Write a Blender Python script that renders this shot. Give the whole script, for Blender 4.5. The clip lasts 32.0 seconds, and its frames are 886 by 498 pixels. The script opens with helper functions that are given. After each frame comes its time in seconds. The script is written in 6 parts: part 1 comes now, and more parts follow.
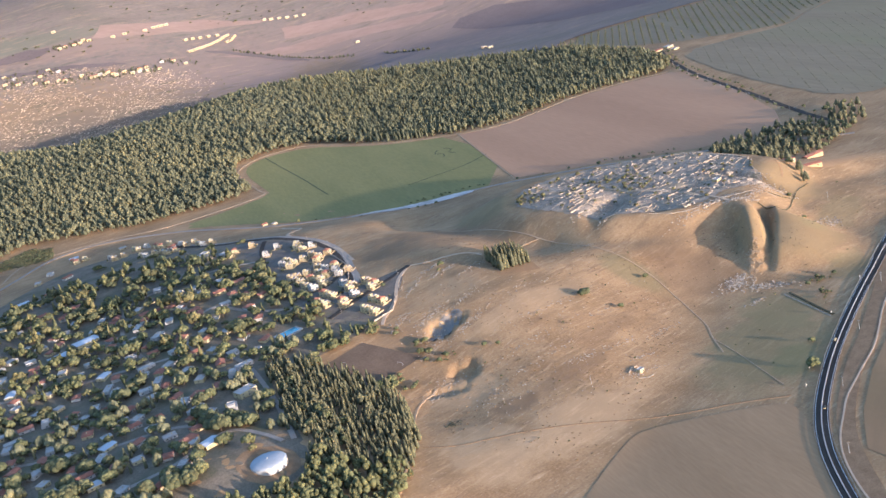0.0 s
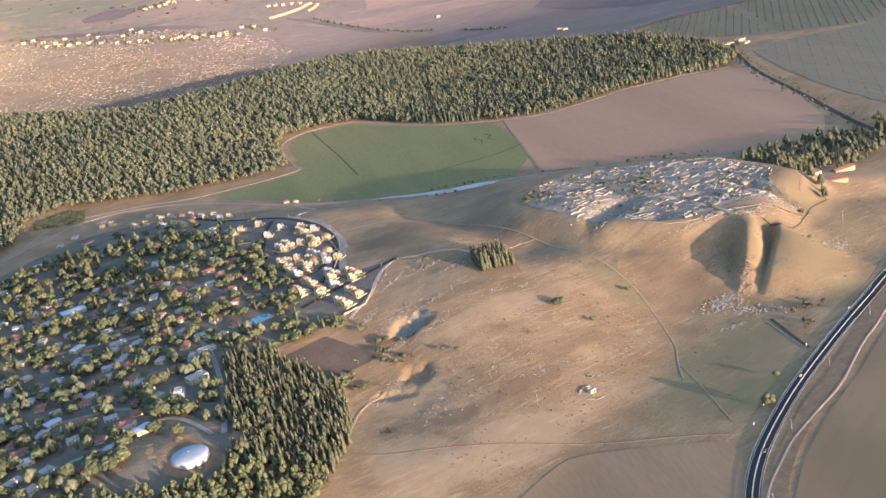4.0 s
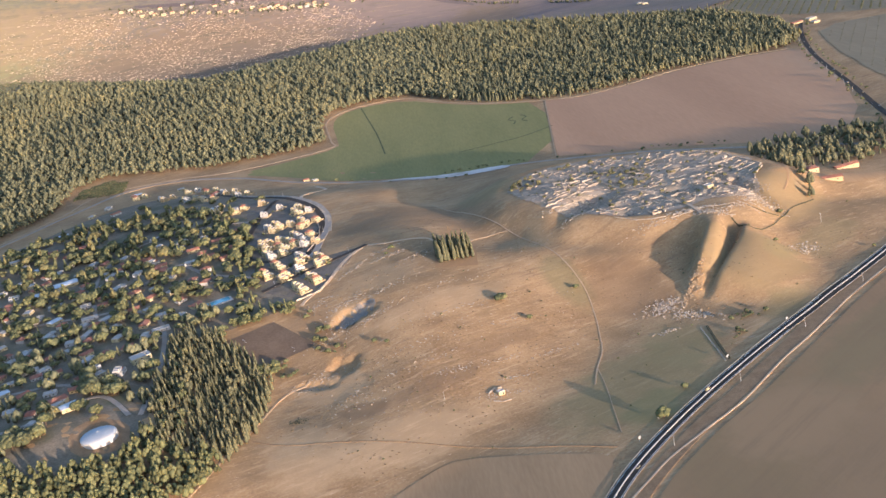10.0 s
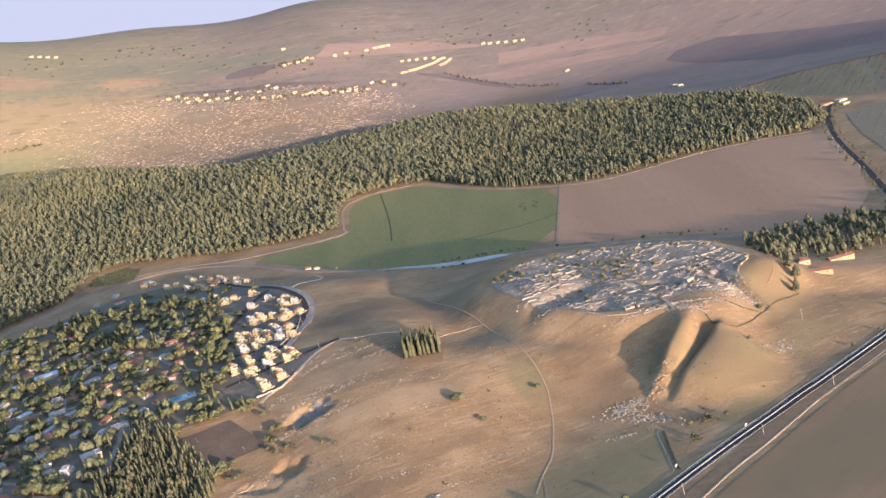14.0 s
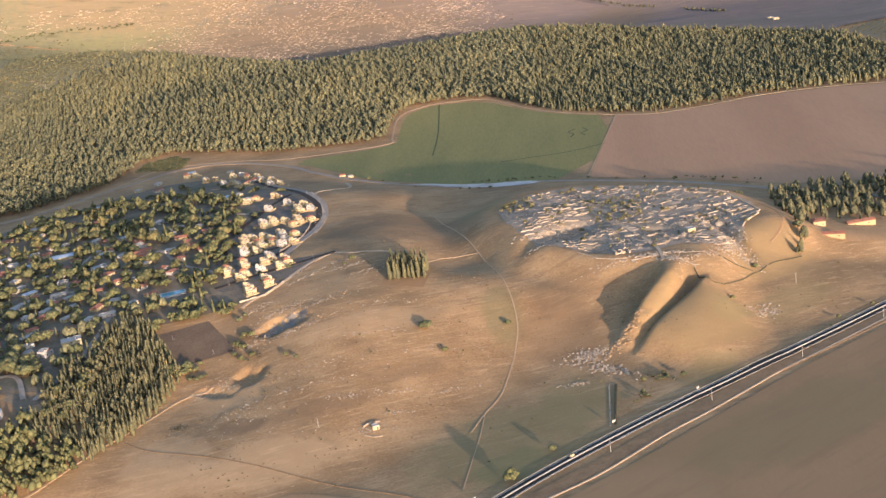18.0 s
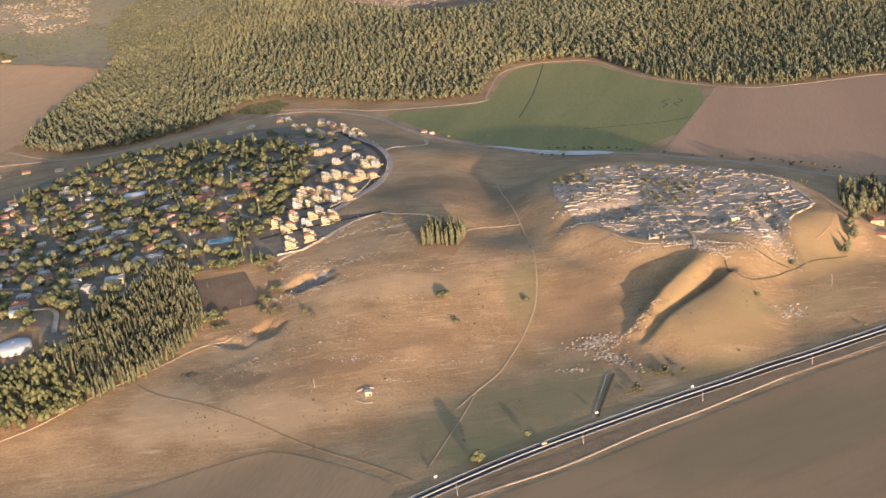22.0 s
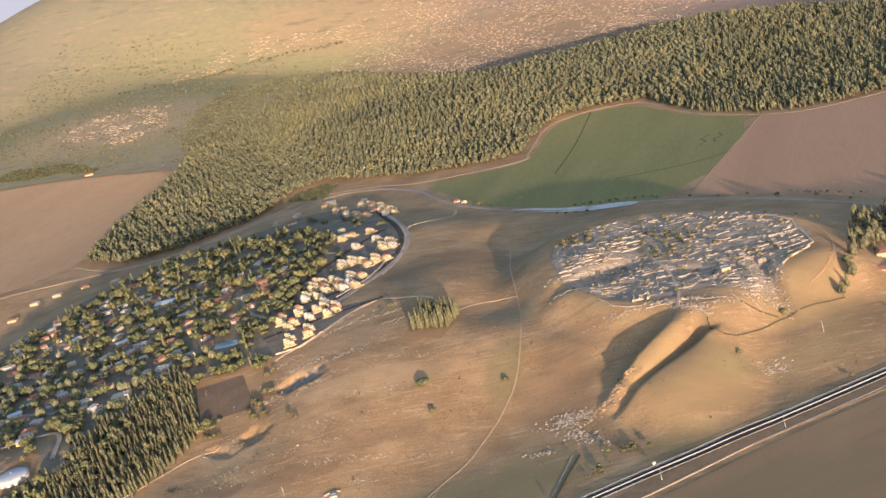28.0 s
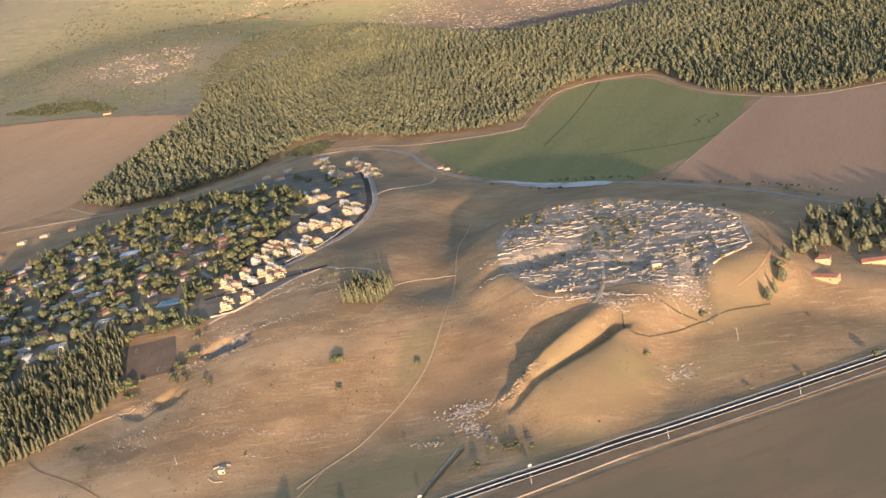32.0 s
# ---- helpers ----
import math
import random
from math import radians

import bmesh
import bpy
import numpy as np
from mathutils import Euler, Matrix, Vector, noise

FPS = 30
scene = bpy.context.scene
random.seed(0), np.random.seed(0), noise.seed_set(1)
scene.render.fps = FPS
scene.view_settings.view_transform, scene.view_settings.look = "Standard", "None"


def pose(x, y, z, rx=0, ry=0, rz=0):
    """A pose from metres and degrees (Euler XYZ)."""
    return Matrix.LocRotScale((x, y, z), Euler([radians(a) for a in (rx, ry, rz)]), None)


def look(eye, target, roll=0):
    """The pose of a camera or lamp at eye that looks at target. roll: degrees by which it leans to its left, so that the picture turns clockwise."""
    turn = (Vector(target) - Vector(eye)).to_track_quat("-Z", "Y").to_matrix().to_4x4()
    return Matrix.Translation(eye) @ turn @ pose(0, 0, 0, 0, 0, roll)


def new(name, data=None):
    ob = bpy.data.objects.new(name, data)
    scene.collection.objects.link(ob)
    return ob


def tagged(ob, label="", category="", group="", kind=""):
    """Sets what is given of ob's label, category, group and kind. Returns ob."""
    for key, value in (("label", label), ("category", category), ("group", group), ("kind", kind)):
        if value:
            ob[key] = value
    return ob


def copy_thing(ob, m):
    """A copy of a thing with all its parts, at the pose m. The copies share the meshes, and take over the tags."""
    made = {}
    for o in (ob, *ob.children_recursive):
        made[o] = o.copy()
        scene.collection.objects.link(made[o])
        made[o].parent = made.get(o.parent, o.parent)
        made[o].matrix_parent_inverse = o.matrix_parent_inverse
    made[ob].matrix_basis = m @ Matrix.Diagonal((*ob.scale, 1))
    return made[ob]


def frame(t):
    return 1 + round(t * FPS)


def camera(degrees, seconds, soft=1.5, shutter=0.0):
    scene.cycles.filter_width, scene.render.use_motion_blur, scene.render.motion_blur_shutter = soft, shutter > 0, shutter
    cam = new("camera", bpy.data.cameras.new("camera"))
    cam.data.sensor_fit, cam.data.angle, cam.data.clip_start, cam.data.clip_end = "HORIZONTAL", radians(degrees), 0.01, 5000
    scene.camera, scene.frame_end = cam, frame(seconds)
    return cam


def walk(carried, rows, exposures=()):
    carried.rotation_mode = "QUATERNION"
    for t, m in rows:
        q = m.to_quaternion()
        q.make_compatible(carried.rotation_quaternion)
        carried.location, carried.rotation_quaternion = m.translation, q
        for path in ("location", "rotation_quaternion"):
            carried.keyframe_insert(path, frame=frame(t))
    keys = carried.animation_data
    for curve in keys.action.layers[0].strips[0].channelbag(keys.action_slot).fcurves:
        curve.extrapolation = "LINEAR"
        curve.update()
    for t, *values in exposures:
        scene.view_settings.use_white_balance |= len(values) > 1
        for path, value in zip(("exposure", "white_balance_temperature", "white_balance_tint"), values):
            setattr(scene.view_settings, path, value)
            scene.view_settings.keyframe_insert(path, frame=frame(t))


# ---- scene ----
cam = camera(43.85, 32.0, soft=1.55)
PATH = [
    (0, (-675.31, -1144.59, 470.80), (-543.37, -687.57, 316.79), -13.80),
    (0.5, (-656.61, -1145.28, 467.96), (-530.52, -686.01, 315.74), -13.36),
    (1, (-637.86, -1145.66, 465.20), (-517.80, -684.20, 314.71), -12.88),
    (1.5, (-619.04, -1145.46, 462.59), (-505.42, -682.04, 313.15), -12.63),
    (2, (-600.10, -1144.65, 460.31), (-494.06, -679.37, 311.07), -12.58),
    (2.5, (-581.13, -1143.73, 458.49), (-482.42, -677.25, 307.99), -12.53),
    (3, (-562.24, -1143.37, 457.03), (-469.84, -676.14, 304.87), -12.41),
    (3.5, (-543.54, -1143.60, 455.76), (-456.32, -675.94, 301.86), -12.13),
    (5.5, (-472.64, -1157.48, 454.09), (-404.75, -688.36, 294.99), -10.65),
    (6, (-455.13, -1161.67, 453.32), (-392.26, -692.27, 292.98), -10.32),
    (6.5, (-437.80, -1165.72, 452.43), (-380.42, -696.08, 290.72), -10.17),
    (7, (-420.77, -1169.22, 451.35), (-368.89, -699.39, 288.36), -10.22),
    (7.5, (-404.07, -1171.87, 450.06), (-357.98, -701.81, 285.98), -10.42),
    (8, (-387.62, -1173.45, 448.55), (-347.64, -703.09, 283.73), -10.73),
    (8.5, (-371.42, -1173.93, 446.87), (-337.74, -703.13, 281.90), -11.17),
    (9, (-355.38, -1173.47, 445.11), (-327.62, -702.15, 280.52), -11.59),
    (9.5, (-339.35, -1172.31, 443.31), (-317.37, -700.19, 280.15), -11.97),
    (10, (-323.18, -1170.62, 441.48), (-305.95, -696.47, 283.73), -12.34),
    (10.5, (-306.90, -1168.45, 439.65), (-293.30, -691.61, 289.83), -12.70),
    (11, (-290.58, -1165.70, 437.58), (-280.32, -686.18, 296.31), -12.88),
    (11.5, (-274.48, -1162.33, 435.22), (-267.87, -680.78, 300.81), -13.15),
    (12, (-258.86, -1158.45, 432.80), (-255.31, -675.26, 304.28), -13.31),
    (12.5, (-243.84, -1154.38, 430.54), (-243.14, -670.07, 306.27), -13.44),
    (13, (-229.14, -1150.45, 428.67), (-231.24, -665.30, 307.72), -13.26),
    (13.5, (-214.47, -1146.80, 426.97), (-219.46, -660.97, 308.87), -13.14),
    (15.5, (-151.49, -1138.14, 422.36), (-179.80, -654.52, 298.61), -13.10),
    (16, (-135.68, -1134.33, 420.83), (-171.75, -653.42, 288.82), -12.74),
    (16.5, (-119.83, -1130.44, 419.29), (-162.84, -651.68, 281.65), -11.97),
    (17, (-103.68, -1126.81, 417.98), (-153.49, -650.09, 275.67), -11.00),
    (17.5, (-87.26, -1123.47, 417.15), (-144.66, -648.61, 271.49), -10.15),
    (18, (-70.52, -1120.24, 416.81), (-136.17, -647.37, 268.21), -9.23),
    (18.5, (-53.78, -1116.96, 416.97), (-127.89, -645.96, 266.44), -8.41),
    (19, (-37.28, -1113.48, 417.43), (-121.04, -644.70, 265.02), -7.72),
    (19.5, (-21.20, -1109.84, 417.97), (-114.81, -643.42, 264.05), -7.21),
    (20, (-5.46, -1106.09, 418.63), (-109.60, -642.44, 263.14), -6.80),
    (20.5, (9.88, -1102.32, 419.45), (-104.74, -641.86, 261.86), -6.74),
    (21, (24.92, -1098.57, 420.43), (-100.26, -641.96, 259.70), -6.87),
    (21.5, (39.68, -1094.65, 421.53), (-92.55, -640.73, 258.81), -7.15),
    (22, (54.13, -1090.56, 422.53), (-80.29, -637.19, 260.09), -7.38),
    (22.5, (68.26, -1086.33, 423.12), (-66.76, -632.11, 263.58), -7.60),
    (23, (82.28, -1081.73, 423.32), (-57.06, -627.00, 269.01), -8.16),
    (23.5, (96.31, -1076.61, 423.30), (-50.72, -622.57, 274.20), -8.81),
    (24, (110.29, -1070.95, 423.24), (-44.98, -618.06, 279.11), -9.53),
    (24.5, (124.03, -1064.84, 423.17), (-39.36, -613.62, 282.79), -10.52),
    (25, (137.42, -1058.37, 423.06), (-34.38, -609.20, 286.22), -11.65),
    (25.5, (150.46, -1051.58, 422.86), (-29.05, -604.61, 288.72), -12.68),
    (27.5, (202.51, -1019.64, 418.40), (8.29, -577.26, 289.64), -15.88),
    (28, (216.63, -1011.54, 417.56), (20.33, -570.21, 288.35), -16.17),
    (28.5, (230.95, -1003.38, 416.81), (31.41, -563.40, 287.97), -16.40),
    (29, (245.69, -995.11, 415.89), (42.60, -556.38, 288.33), -16.48),
    (29.5, (260.67, -986.62, 414.60), (54.19, -549.00, 288.69), -16.46),
    (30, (275.68, -977.54, 413.11), (66.13, -540.85, 289.04), -16.10),
    (30.5, (290.43, -967.67, 411.35), (77.46, -532.84, 286.58), -15.73),
    (31, (304.90, -956.99, 409.52), (88.59, -524.98, 280.80), -15.10),
    (31.5, (319.08, -945.79, 407.80), (99.00, -517.74, 272.35), -14.53),
    (32, (333.13, -934.39, 406.18), (108.37, -511.55, 262.35), -13.58),
]
walk(cam, [(t, look(eye, target, roll)) for t, eye, target, roll in PATH], exposures=[(0, 2.15, 5100, 22), (9, 2.06, 5470, 23), (13, 2.0, 5280, 23), (20, 1.93, 5980, 24), (32, 1.9, 5880, 22)])

# ---- terrain ----
def ss(v, a, b):
    t = np.clip((v - a) / (b - a), 0.0, 1.0)
    return t * t * (3 - 2 * t)


def gauss(x, y, cx, cy, rx, ry, turn=0.0):
    c, s = math.cos(math.radians(turn)), math.sin(math.radians(turn))
    u, v = (x - cx) * c + (y - cy) * s, (y - cy) * c - (x - cx) * s
    return np.exp(-((u / rx) ** 2) - (v / ry) ** 2)


def pit(x, y, cx, cy, rx, ry, turn):
    """1 on the floor of an oval pit with steep sides, 0 outside."""
    c, s = math.cos(math.radians(turn)), math.sin(math.radians(turn))
    u, v = (x - cx) * c + (y - cy) * s, (y - cy) * c - (x - cx) * s
    return 1 - ss(np.hypot(u / rx, v / ry) + 0.22 * np.sin(x * 0.33 + 0.1 * y) * np.sin(y * 0.29) + 0.12 * np.sin(x * 0.71) * np.sin(y * 0.63 + 1), 0.45, 1.05)


def seg(x, y, ax, ay, bx, by):
    """Distance to a straight line from a to b, and the share of the way along it."""
    dx, dy = bx - ax, by - ay
    k = np.clip(((x - ax) * dx + (y - ay) * dy) / (dx * dx + dy * dy), 0, 1)
    return np.hypot(x - ax - k * dx, y - ay - k * dy), k


def mound_ring(x, y):
    """1 on the rim of the mound, less inside."""
    c, s = math.cos(math.radians(137)), math.sin(math.radians(137))
    u, v = (x + 32) * c + (y - 118) * s, (y - 118) * c - (x + 32) * s
    return np.hypot(u / 190, v / 125)


def mound(x, y):
    p = mound_ring(x, y)
    east = ss(x, 30, 95) * ss(-y, -60, 10)
    z = 21 * (1 - ss(p, 0.97, 1.42)) + 23 * (1 - ss(p, 0.95, 2.4))
    z = z * (1 - east) + east * (31 * (1 - ss(p, 0.72, 1.2)) + 14 * (1 - ss(p, 1.0, 1.75)))
    return z + 7 * gauss(x, y, -165, -70, 90, 100) + 6 * gauss(x, y, -80, -55, 45, 35) + 5 * gauss(x, y, -140, 120, 60, 60) + 6 * gauss(x, y, 115, 205, 60, 60)


def spoil(x, y, low):
    """The old excavation's tip: a chute like a long bank, a hollow beside it and a broad fan of earth."""
    lift = 0 * x
    crest = ((8, -50, 41), (4, -80, 40.5), (-7, -103, 37.5), (-20, -126, 32.5), (-28, -138, 26), (-36, -148, 16), (-43, -157, 7), (-50, -165, 0), (-56, -171, -4))
    for (ax, ay, az), (bx, by, bz) in zip(crest, crest[1:]):
        d, k = seg(x, y, ax, ay, bx, by)
        lift = np.maximum(lift, (az + (bz - az) * k - low) * (1 - ss(d, 4, 20)))
    side, run = (x - 42) * 0.80 - (y + 66) * 0.60, -(x - 42) * 0.60 - (y + 66) * 0.80
    rim = 13.0 + 2.0 * np.exp(-(((run - 98) / 24) ** 2))
    fan = rim * ss(side, -3, 9) * (1 - ss(side, 14, 96)) * ss(run - 0.42 * side, -8, 26) * (1 - ss(run, 112, 152))
    hollow = 4.5 * np.exp(-(((side + 9) / 8) ** 2)) * ss(run, 0, 30) * (1 - ss(run, 85, 140))
    return np.maximum(lift, fan) - hollow * (fan < lift + 3)


def height(x, y):
    """The lie of the land, in metres."""
    x, y = np.asarray(x, float), np.asarray(y, float)
    z = -3 - 0.03 * np.minimum(x, 0) * ss(y, -100, 500) - 0.015 * np.maximum(x, 0)
    # the spur that carries the village
    q = np.hypot((x + 640) / np.where(x > -640, 560, 520), (y - 60) / np.where(y > 60, 640, 520))
    spur = 50 * (1 - ss(q, 0.55, 1.05)) * (1 - 0.7 * gauss(x, y, -450, -230, 130, 150)) + 15 * gauss(x, y, -590, 220, 100, 110) - 8 * gauss(x, y, -780, 40, 100, 120) + 9 * gauss(x, y, -640, -270, 100, 90)
    z = z + spur * (1 - 0.72 * ss(y, 380, 650)) * (1 - 0.2 * ss(y, 60, 260))
    d, k = seg(x, y, -205, 80, -265, 320)
    z = z - 24 * np.exp(-((d / 75) ** 2)) + 10 * gauss(x, y, -650, 620, 230, 100)
    # the mound: a steep scarp on a gentle skirt
    z = z + mound(x, y)
    z = z + spoil(x, y, z)
    # hills to the north and west
    ridge = 0 * x
    for ax, ay, az, bx, by, bz in ((-1200, 1770, 98, -720, 1590, 57), (-720, 1590, 57, -250, 1850, 55)):
        d, k = seg(x, y, ax, ay, bx, by)
        back = (bx - ax) * (y - ay) - (by - ay) * (x - ax) > 0
        ridge = np.maximum(ridge, (az + (bz - az) * k) * np.exp(-((d / np.where(back, 118, 390)) ** 2)))
    z = z + ridge
    z = z + 150 * gauss(x, y, -2250, 2150, 800, 900) + 34 * ss(-x, 1000, 1800) + 34 * gauss(x, y, -850, 1150, 330, 260)
    z = z + 112 * ss(y, 2150, 2600) * ss(-x, -200, 700)
    # pits: the quarry, the hollow below the pitch and the deep cut in the mound
    z = z - 6.5 * pit(x, y, -390, -92, 30, 17, 30) - 5 * pit(x, y, -405, -180, 17, 19, 20) - 3 * pit(x, y, -434, -200, 25, 8, -20)
    z = z - 13 * gauss(x, y, -102, 70, 46, 16, 42) - 5 * gauss(x, y, 12, 52, 34, 9, -12) - 9 * gauss(x, y, 80, 20, 8, 52, 18) - 4 * gauss(x, y, -62, 4, 14, 9)
    # far hills that close the horizon
    r, west = np.hypot(x + 170, y + 1100), ss(np.arctan2(-x - 170, y + 1100), 0.2, 0.5)
    z = z + 320 * ss(r, 3450 + 200 * west, 4480) * ss(y, 300, 1500) * (1 + 0.03 * np.sin(x * 0.0031 + 1) + 0.03 * np.sin(x * 0.009))
    return z

# ---- light ----
SUN_FROM = Vector((0.507, -0.862, 0.0))
SUN_UP = radians(4.5)
world = bpy.data.worlds.new("world")
scene.world = world
world.use_nodes = True
wn = world.node_tree
sky = wn.nodes.new("ShaderNodeTexSky")
sky.sky_type, sky.sun_disc = "NISHITA", False
sky.sun_elevation, sky.sun_rotation = SUN_UP, radians(149.5)
sky.air_density, sky.dust_density, sky.ozone_density = 1.0, 1.0, 1.6
wn.links.new(sky.outputs[0], wn.nodes["Background"].inputs[0])
wn.nodes["Background"].inputs[1].default_value = 0.15
sun = new("sun", bpy.data.lights.new("sun", "SUN"))
sun.data.energy, sun.data.angle, sun.data.color = 2.25, radians(0.8), (1.0, 0.775, 0.52)
sun.matrix_world = look((SUN_FROM.x * 900, SUN_FROM.y * 900, 900 * math.tan(SUN_UP)), (0, 0, 0))

# ---- materials ----


def mat(name, low, high, size=8.0, fine=0.7, rough=0.9, bump=0.0, third=None, islands=0.0, metal=0.0, stretch=None, mix=0.5):
    """A matt surface: two colours mixed by coarse and fine noise in metres, a third in patches, and a bump."""
    m = bpy.data.materials.new(name)
    m.use_nodes = True
    n, l = m.node_tree.nodes, m.node_tree.links
    bsdf = n["Principled BSDF"]
    bsdf.inputs["Roughness"].default_value, bsdf.inputs["Metallic"].default_value = rough, metal
    bsdf.inputs["Specular IOR Level"].default_value = 0.2 if rough > 0.6 else 0.5
    geo = n.new("ShaderNodeNewGeometry")
    at = geo.outputs["Position"]
    if stretch:
        mp = n.new("ShaderNodeMapping")
        mp.inputs["Rotation"].default_value = (0, 0, radians(stretch[0]))
        mp.inputs["Scale"].default_value = (1, stretch[1], 1)
        l.new(at, mp.inputs[0])
        at = mp.outputs[0]

    def cloud(scale, detail=4.0):
        t = n.new("ShaderNodeTexNoise")
        t.inputs["Scale"].default_value, t.inputs["Detail"].default_value = 1.0 / scale, detail
        l.new(at, t.inputs["Vector"])
        return t.outputs["Fac"]

    def blend(f, a, b, lo=0.35, hi=0.65):
        r = n.new("ShaderNodeMapRange")
        r.inputs["From Min"].default_value, r.inputs["From Max"].default_value = lo, hi
        l.new(f, r.inputs["Value"])
        x = n.new("ShaderNodeMix")
        x.data_type = "RGBA"
        l.new(r.outputs["Result"], x.inputs["Factor"])
        for sock, v in ((x.inputs["A"], a), (x.inputs["B"], b)):
            if isinstance(v, tuple):
                sock.default_value = (*v, 1)
            else:
                l.new(v, sock)
        return x.outputs["Result"]

    f1, f2 = cloud(size), cloud(fine)
    add = n.new("ShaderNodeMath")
    add.operation = "MULTIPLY_ADD"
    l.new(f2, add.inputs[0])
    add.inputs[1].default_value = mix
    sc = n.new("ShaderNodeMath")
    sc.operation = "MULTIPLY"
    l.new(f1, sc.inputs[0])
    sc.inputs[1].default_value = 1 - mix
    l.new(sc.outputs[0], add.inputs[2])
    col = blend(add.outputs[0], low, high)
    if third:
        col = blend(cloud(size * 2.7, 6.0), col, third, 0.5, 0.72)
    if islands:
        v = n.new("ShaderNodeHueSaturation")
        r = n.new("ShaderNodeMapRange")
        l.new(geo.outputs["Random Per Island"], r.inputs["Value"])
        r.inputs["To Min"].default_value, r.inputs["To Max"].default_value = 1 - islands, 1 + islands
        l.new(r.outputs["Result"], v.inputs["Value"])
        l.new(col, v.inputs["Color"])
        col = v.outputs["Color"]
    l.new(col, bsdf.inputs["Base Color"])
    if bump:
        b = n.new("ShaderNodeBump")
        b.inputs["Distance"].default_value = bump
        b.inputs["Strength"].default_value = 0.6
        l.new(f2, b.inputs["Height"])
        l.new(b.outputs[0], bsdf.inputs["Normal"])
    return m


M_GRASS = mat("dry_grass", (0.275, 0.166, 0.075), (0.440, 0.287, 0.140), 46, 2.2, bump=0.32, third=(0.225, 0.150, 0.074), mix=0.42)


def worn(m, spots):
    """Soft-edged patches of another ground cover, and of darker colour on sunlit slopes: x, y, half length, half width,
    turn, colour, share.
    """
    n, l = m.node_tree.nodes, m.node_tree.links
    sock = n["Principled BSDF"].inputs["Base Color"]
    geo, noise = n.new("ShaderNodeNewGeometry"), n.new("ShaderNodeTexNoise")
    noise.inputs["Scale"].default_value, noise.inputs["Detail"].default_value = 0.045, 6.0
    l.new(geo.outputs["Position"], noise.inputs["Vector"])
    for x, y, rx, ry, turn, color, share in spots:
        mp, flat, far, add, r, mix = (n.new("ShaderNode" + k) for k in ("Mapping", "VectorMath", "VectorMath", "Math", "MapRange", "Mix"))
        mp.vector_type = "TEXTURE"
        mp.inputs["Location"].default_value = (x, y, 0)
        mp.inputs["Rotation"].default_value = (0, 0, radians(turn))
        mp.inputs["Scale"].default_value = (rx, ry, 1)
        l.new(geo.outputs["Position"], mp.inputs[0])
        flat.operation, far.operation, add.operation = "MULTIPLY", "LENGTH", "ADD"
        flat.inputs[1].default_value = (1, 1, 0)
        l.new(mp.outputs[0], flat.inputs[0])
        l.new(flat.outputs[0], far.inputs[0])
        l.new(far.outputs["Value"], add.inputs[0])
        l.new(noise.outputs["Fac"], add.inputs[1])
        r.interpolation_type = "SMOOTHSTEP"
        for k, v in (("From Min", 1.1), ("From Max", 1.65), ("To Min", share), ("To Max", 0.0)):
            r.inputs[k].default_value = v
        l.new(add.outputs[0], r.inputs["Value"])
        mix.data_type = "RGBA"
        l.new(r.outputs["Result"], mix.inputs["Factor"])
        l.new(sock.links[0].from_socket, mix.inputs["A"])
        mix.inputs["B"].default_value = (*color, 1)
        l.new(mix.outputs["Result"], sock)


def streaked(m, turn, long, short, color, lo, hi, share):
    """Thin broken bands of another colour that run along a slope."""
    n, l = m.node_tree.nodes, m.node_tree.links
    sock = n["Principled BSDF"].inputs["Base Color"]
    geo, mp, noise, r, mix = (n.new("ShaderNode" + k) for k in ("NewGeometry", "Mapping", "TexNoise", "MapRange", "Mix"))
    mp.vector_type = "TEXTURE"
    mp.inputs["Rotation"].default_value = (0, 0, radians(turn))
    mp.inputs["Scale"].default_value = (long, short, short)
    l.new(geo.outputs["Position"], mp.inputs[0])
    noise.inputs["Scale"].default_value, noise.inputs["Detail"].default_value, noise.inputs["Roughness"].default_value = 1.0, 6.0, 0.62
    l.new(mp.outputs[0], noise.inputs["Vector"])
    for k, v in (("From Min", lo), ("From Max", hi), ("To Min", 0.0), ("To Max", share)):
        r.inputs[k].default_value = v
    l.new(noise.outputs["Fac"], r.inputs["Value"])
    mix.data_type = "RGBA"
    l.new(r.outputs["Result"], mix.inputs["Factor"])
    l.new(sock.links[0].from_socket, mix.inputs["A"])
    mix.inputs["B"].default_value = (*color, 1)
    l.new(mix.outputs["Result"], sock)


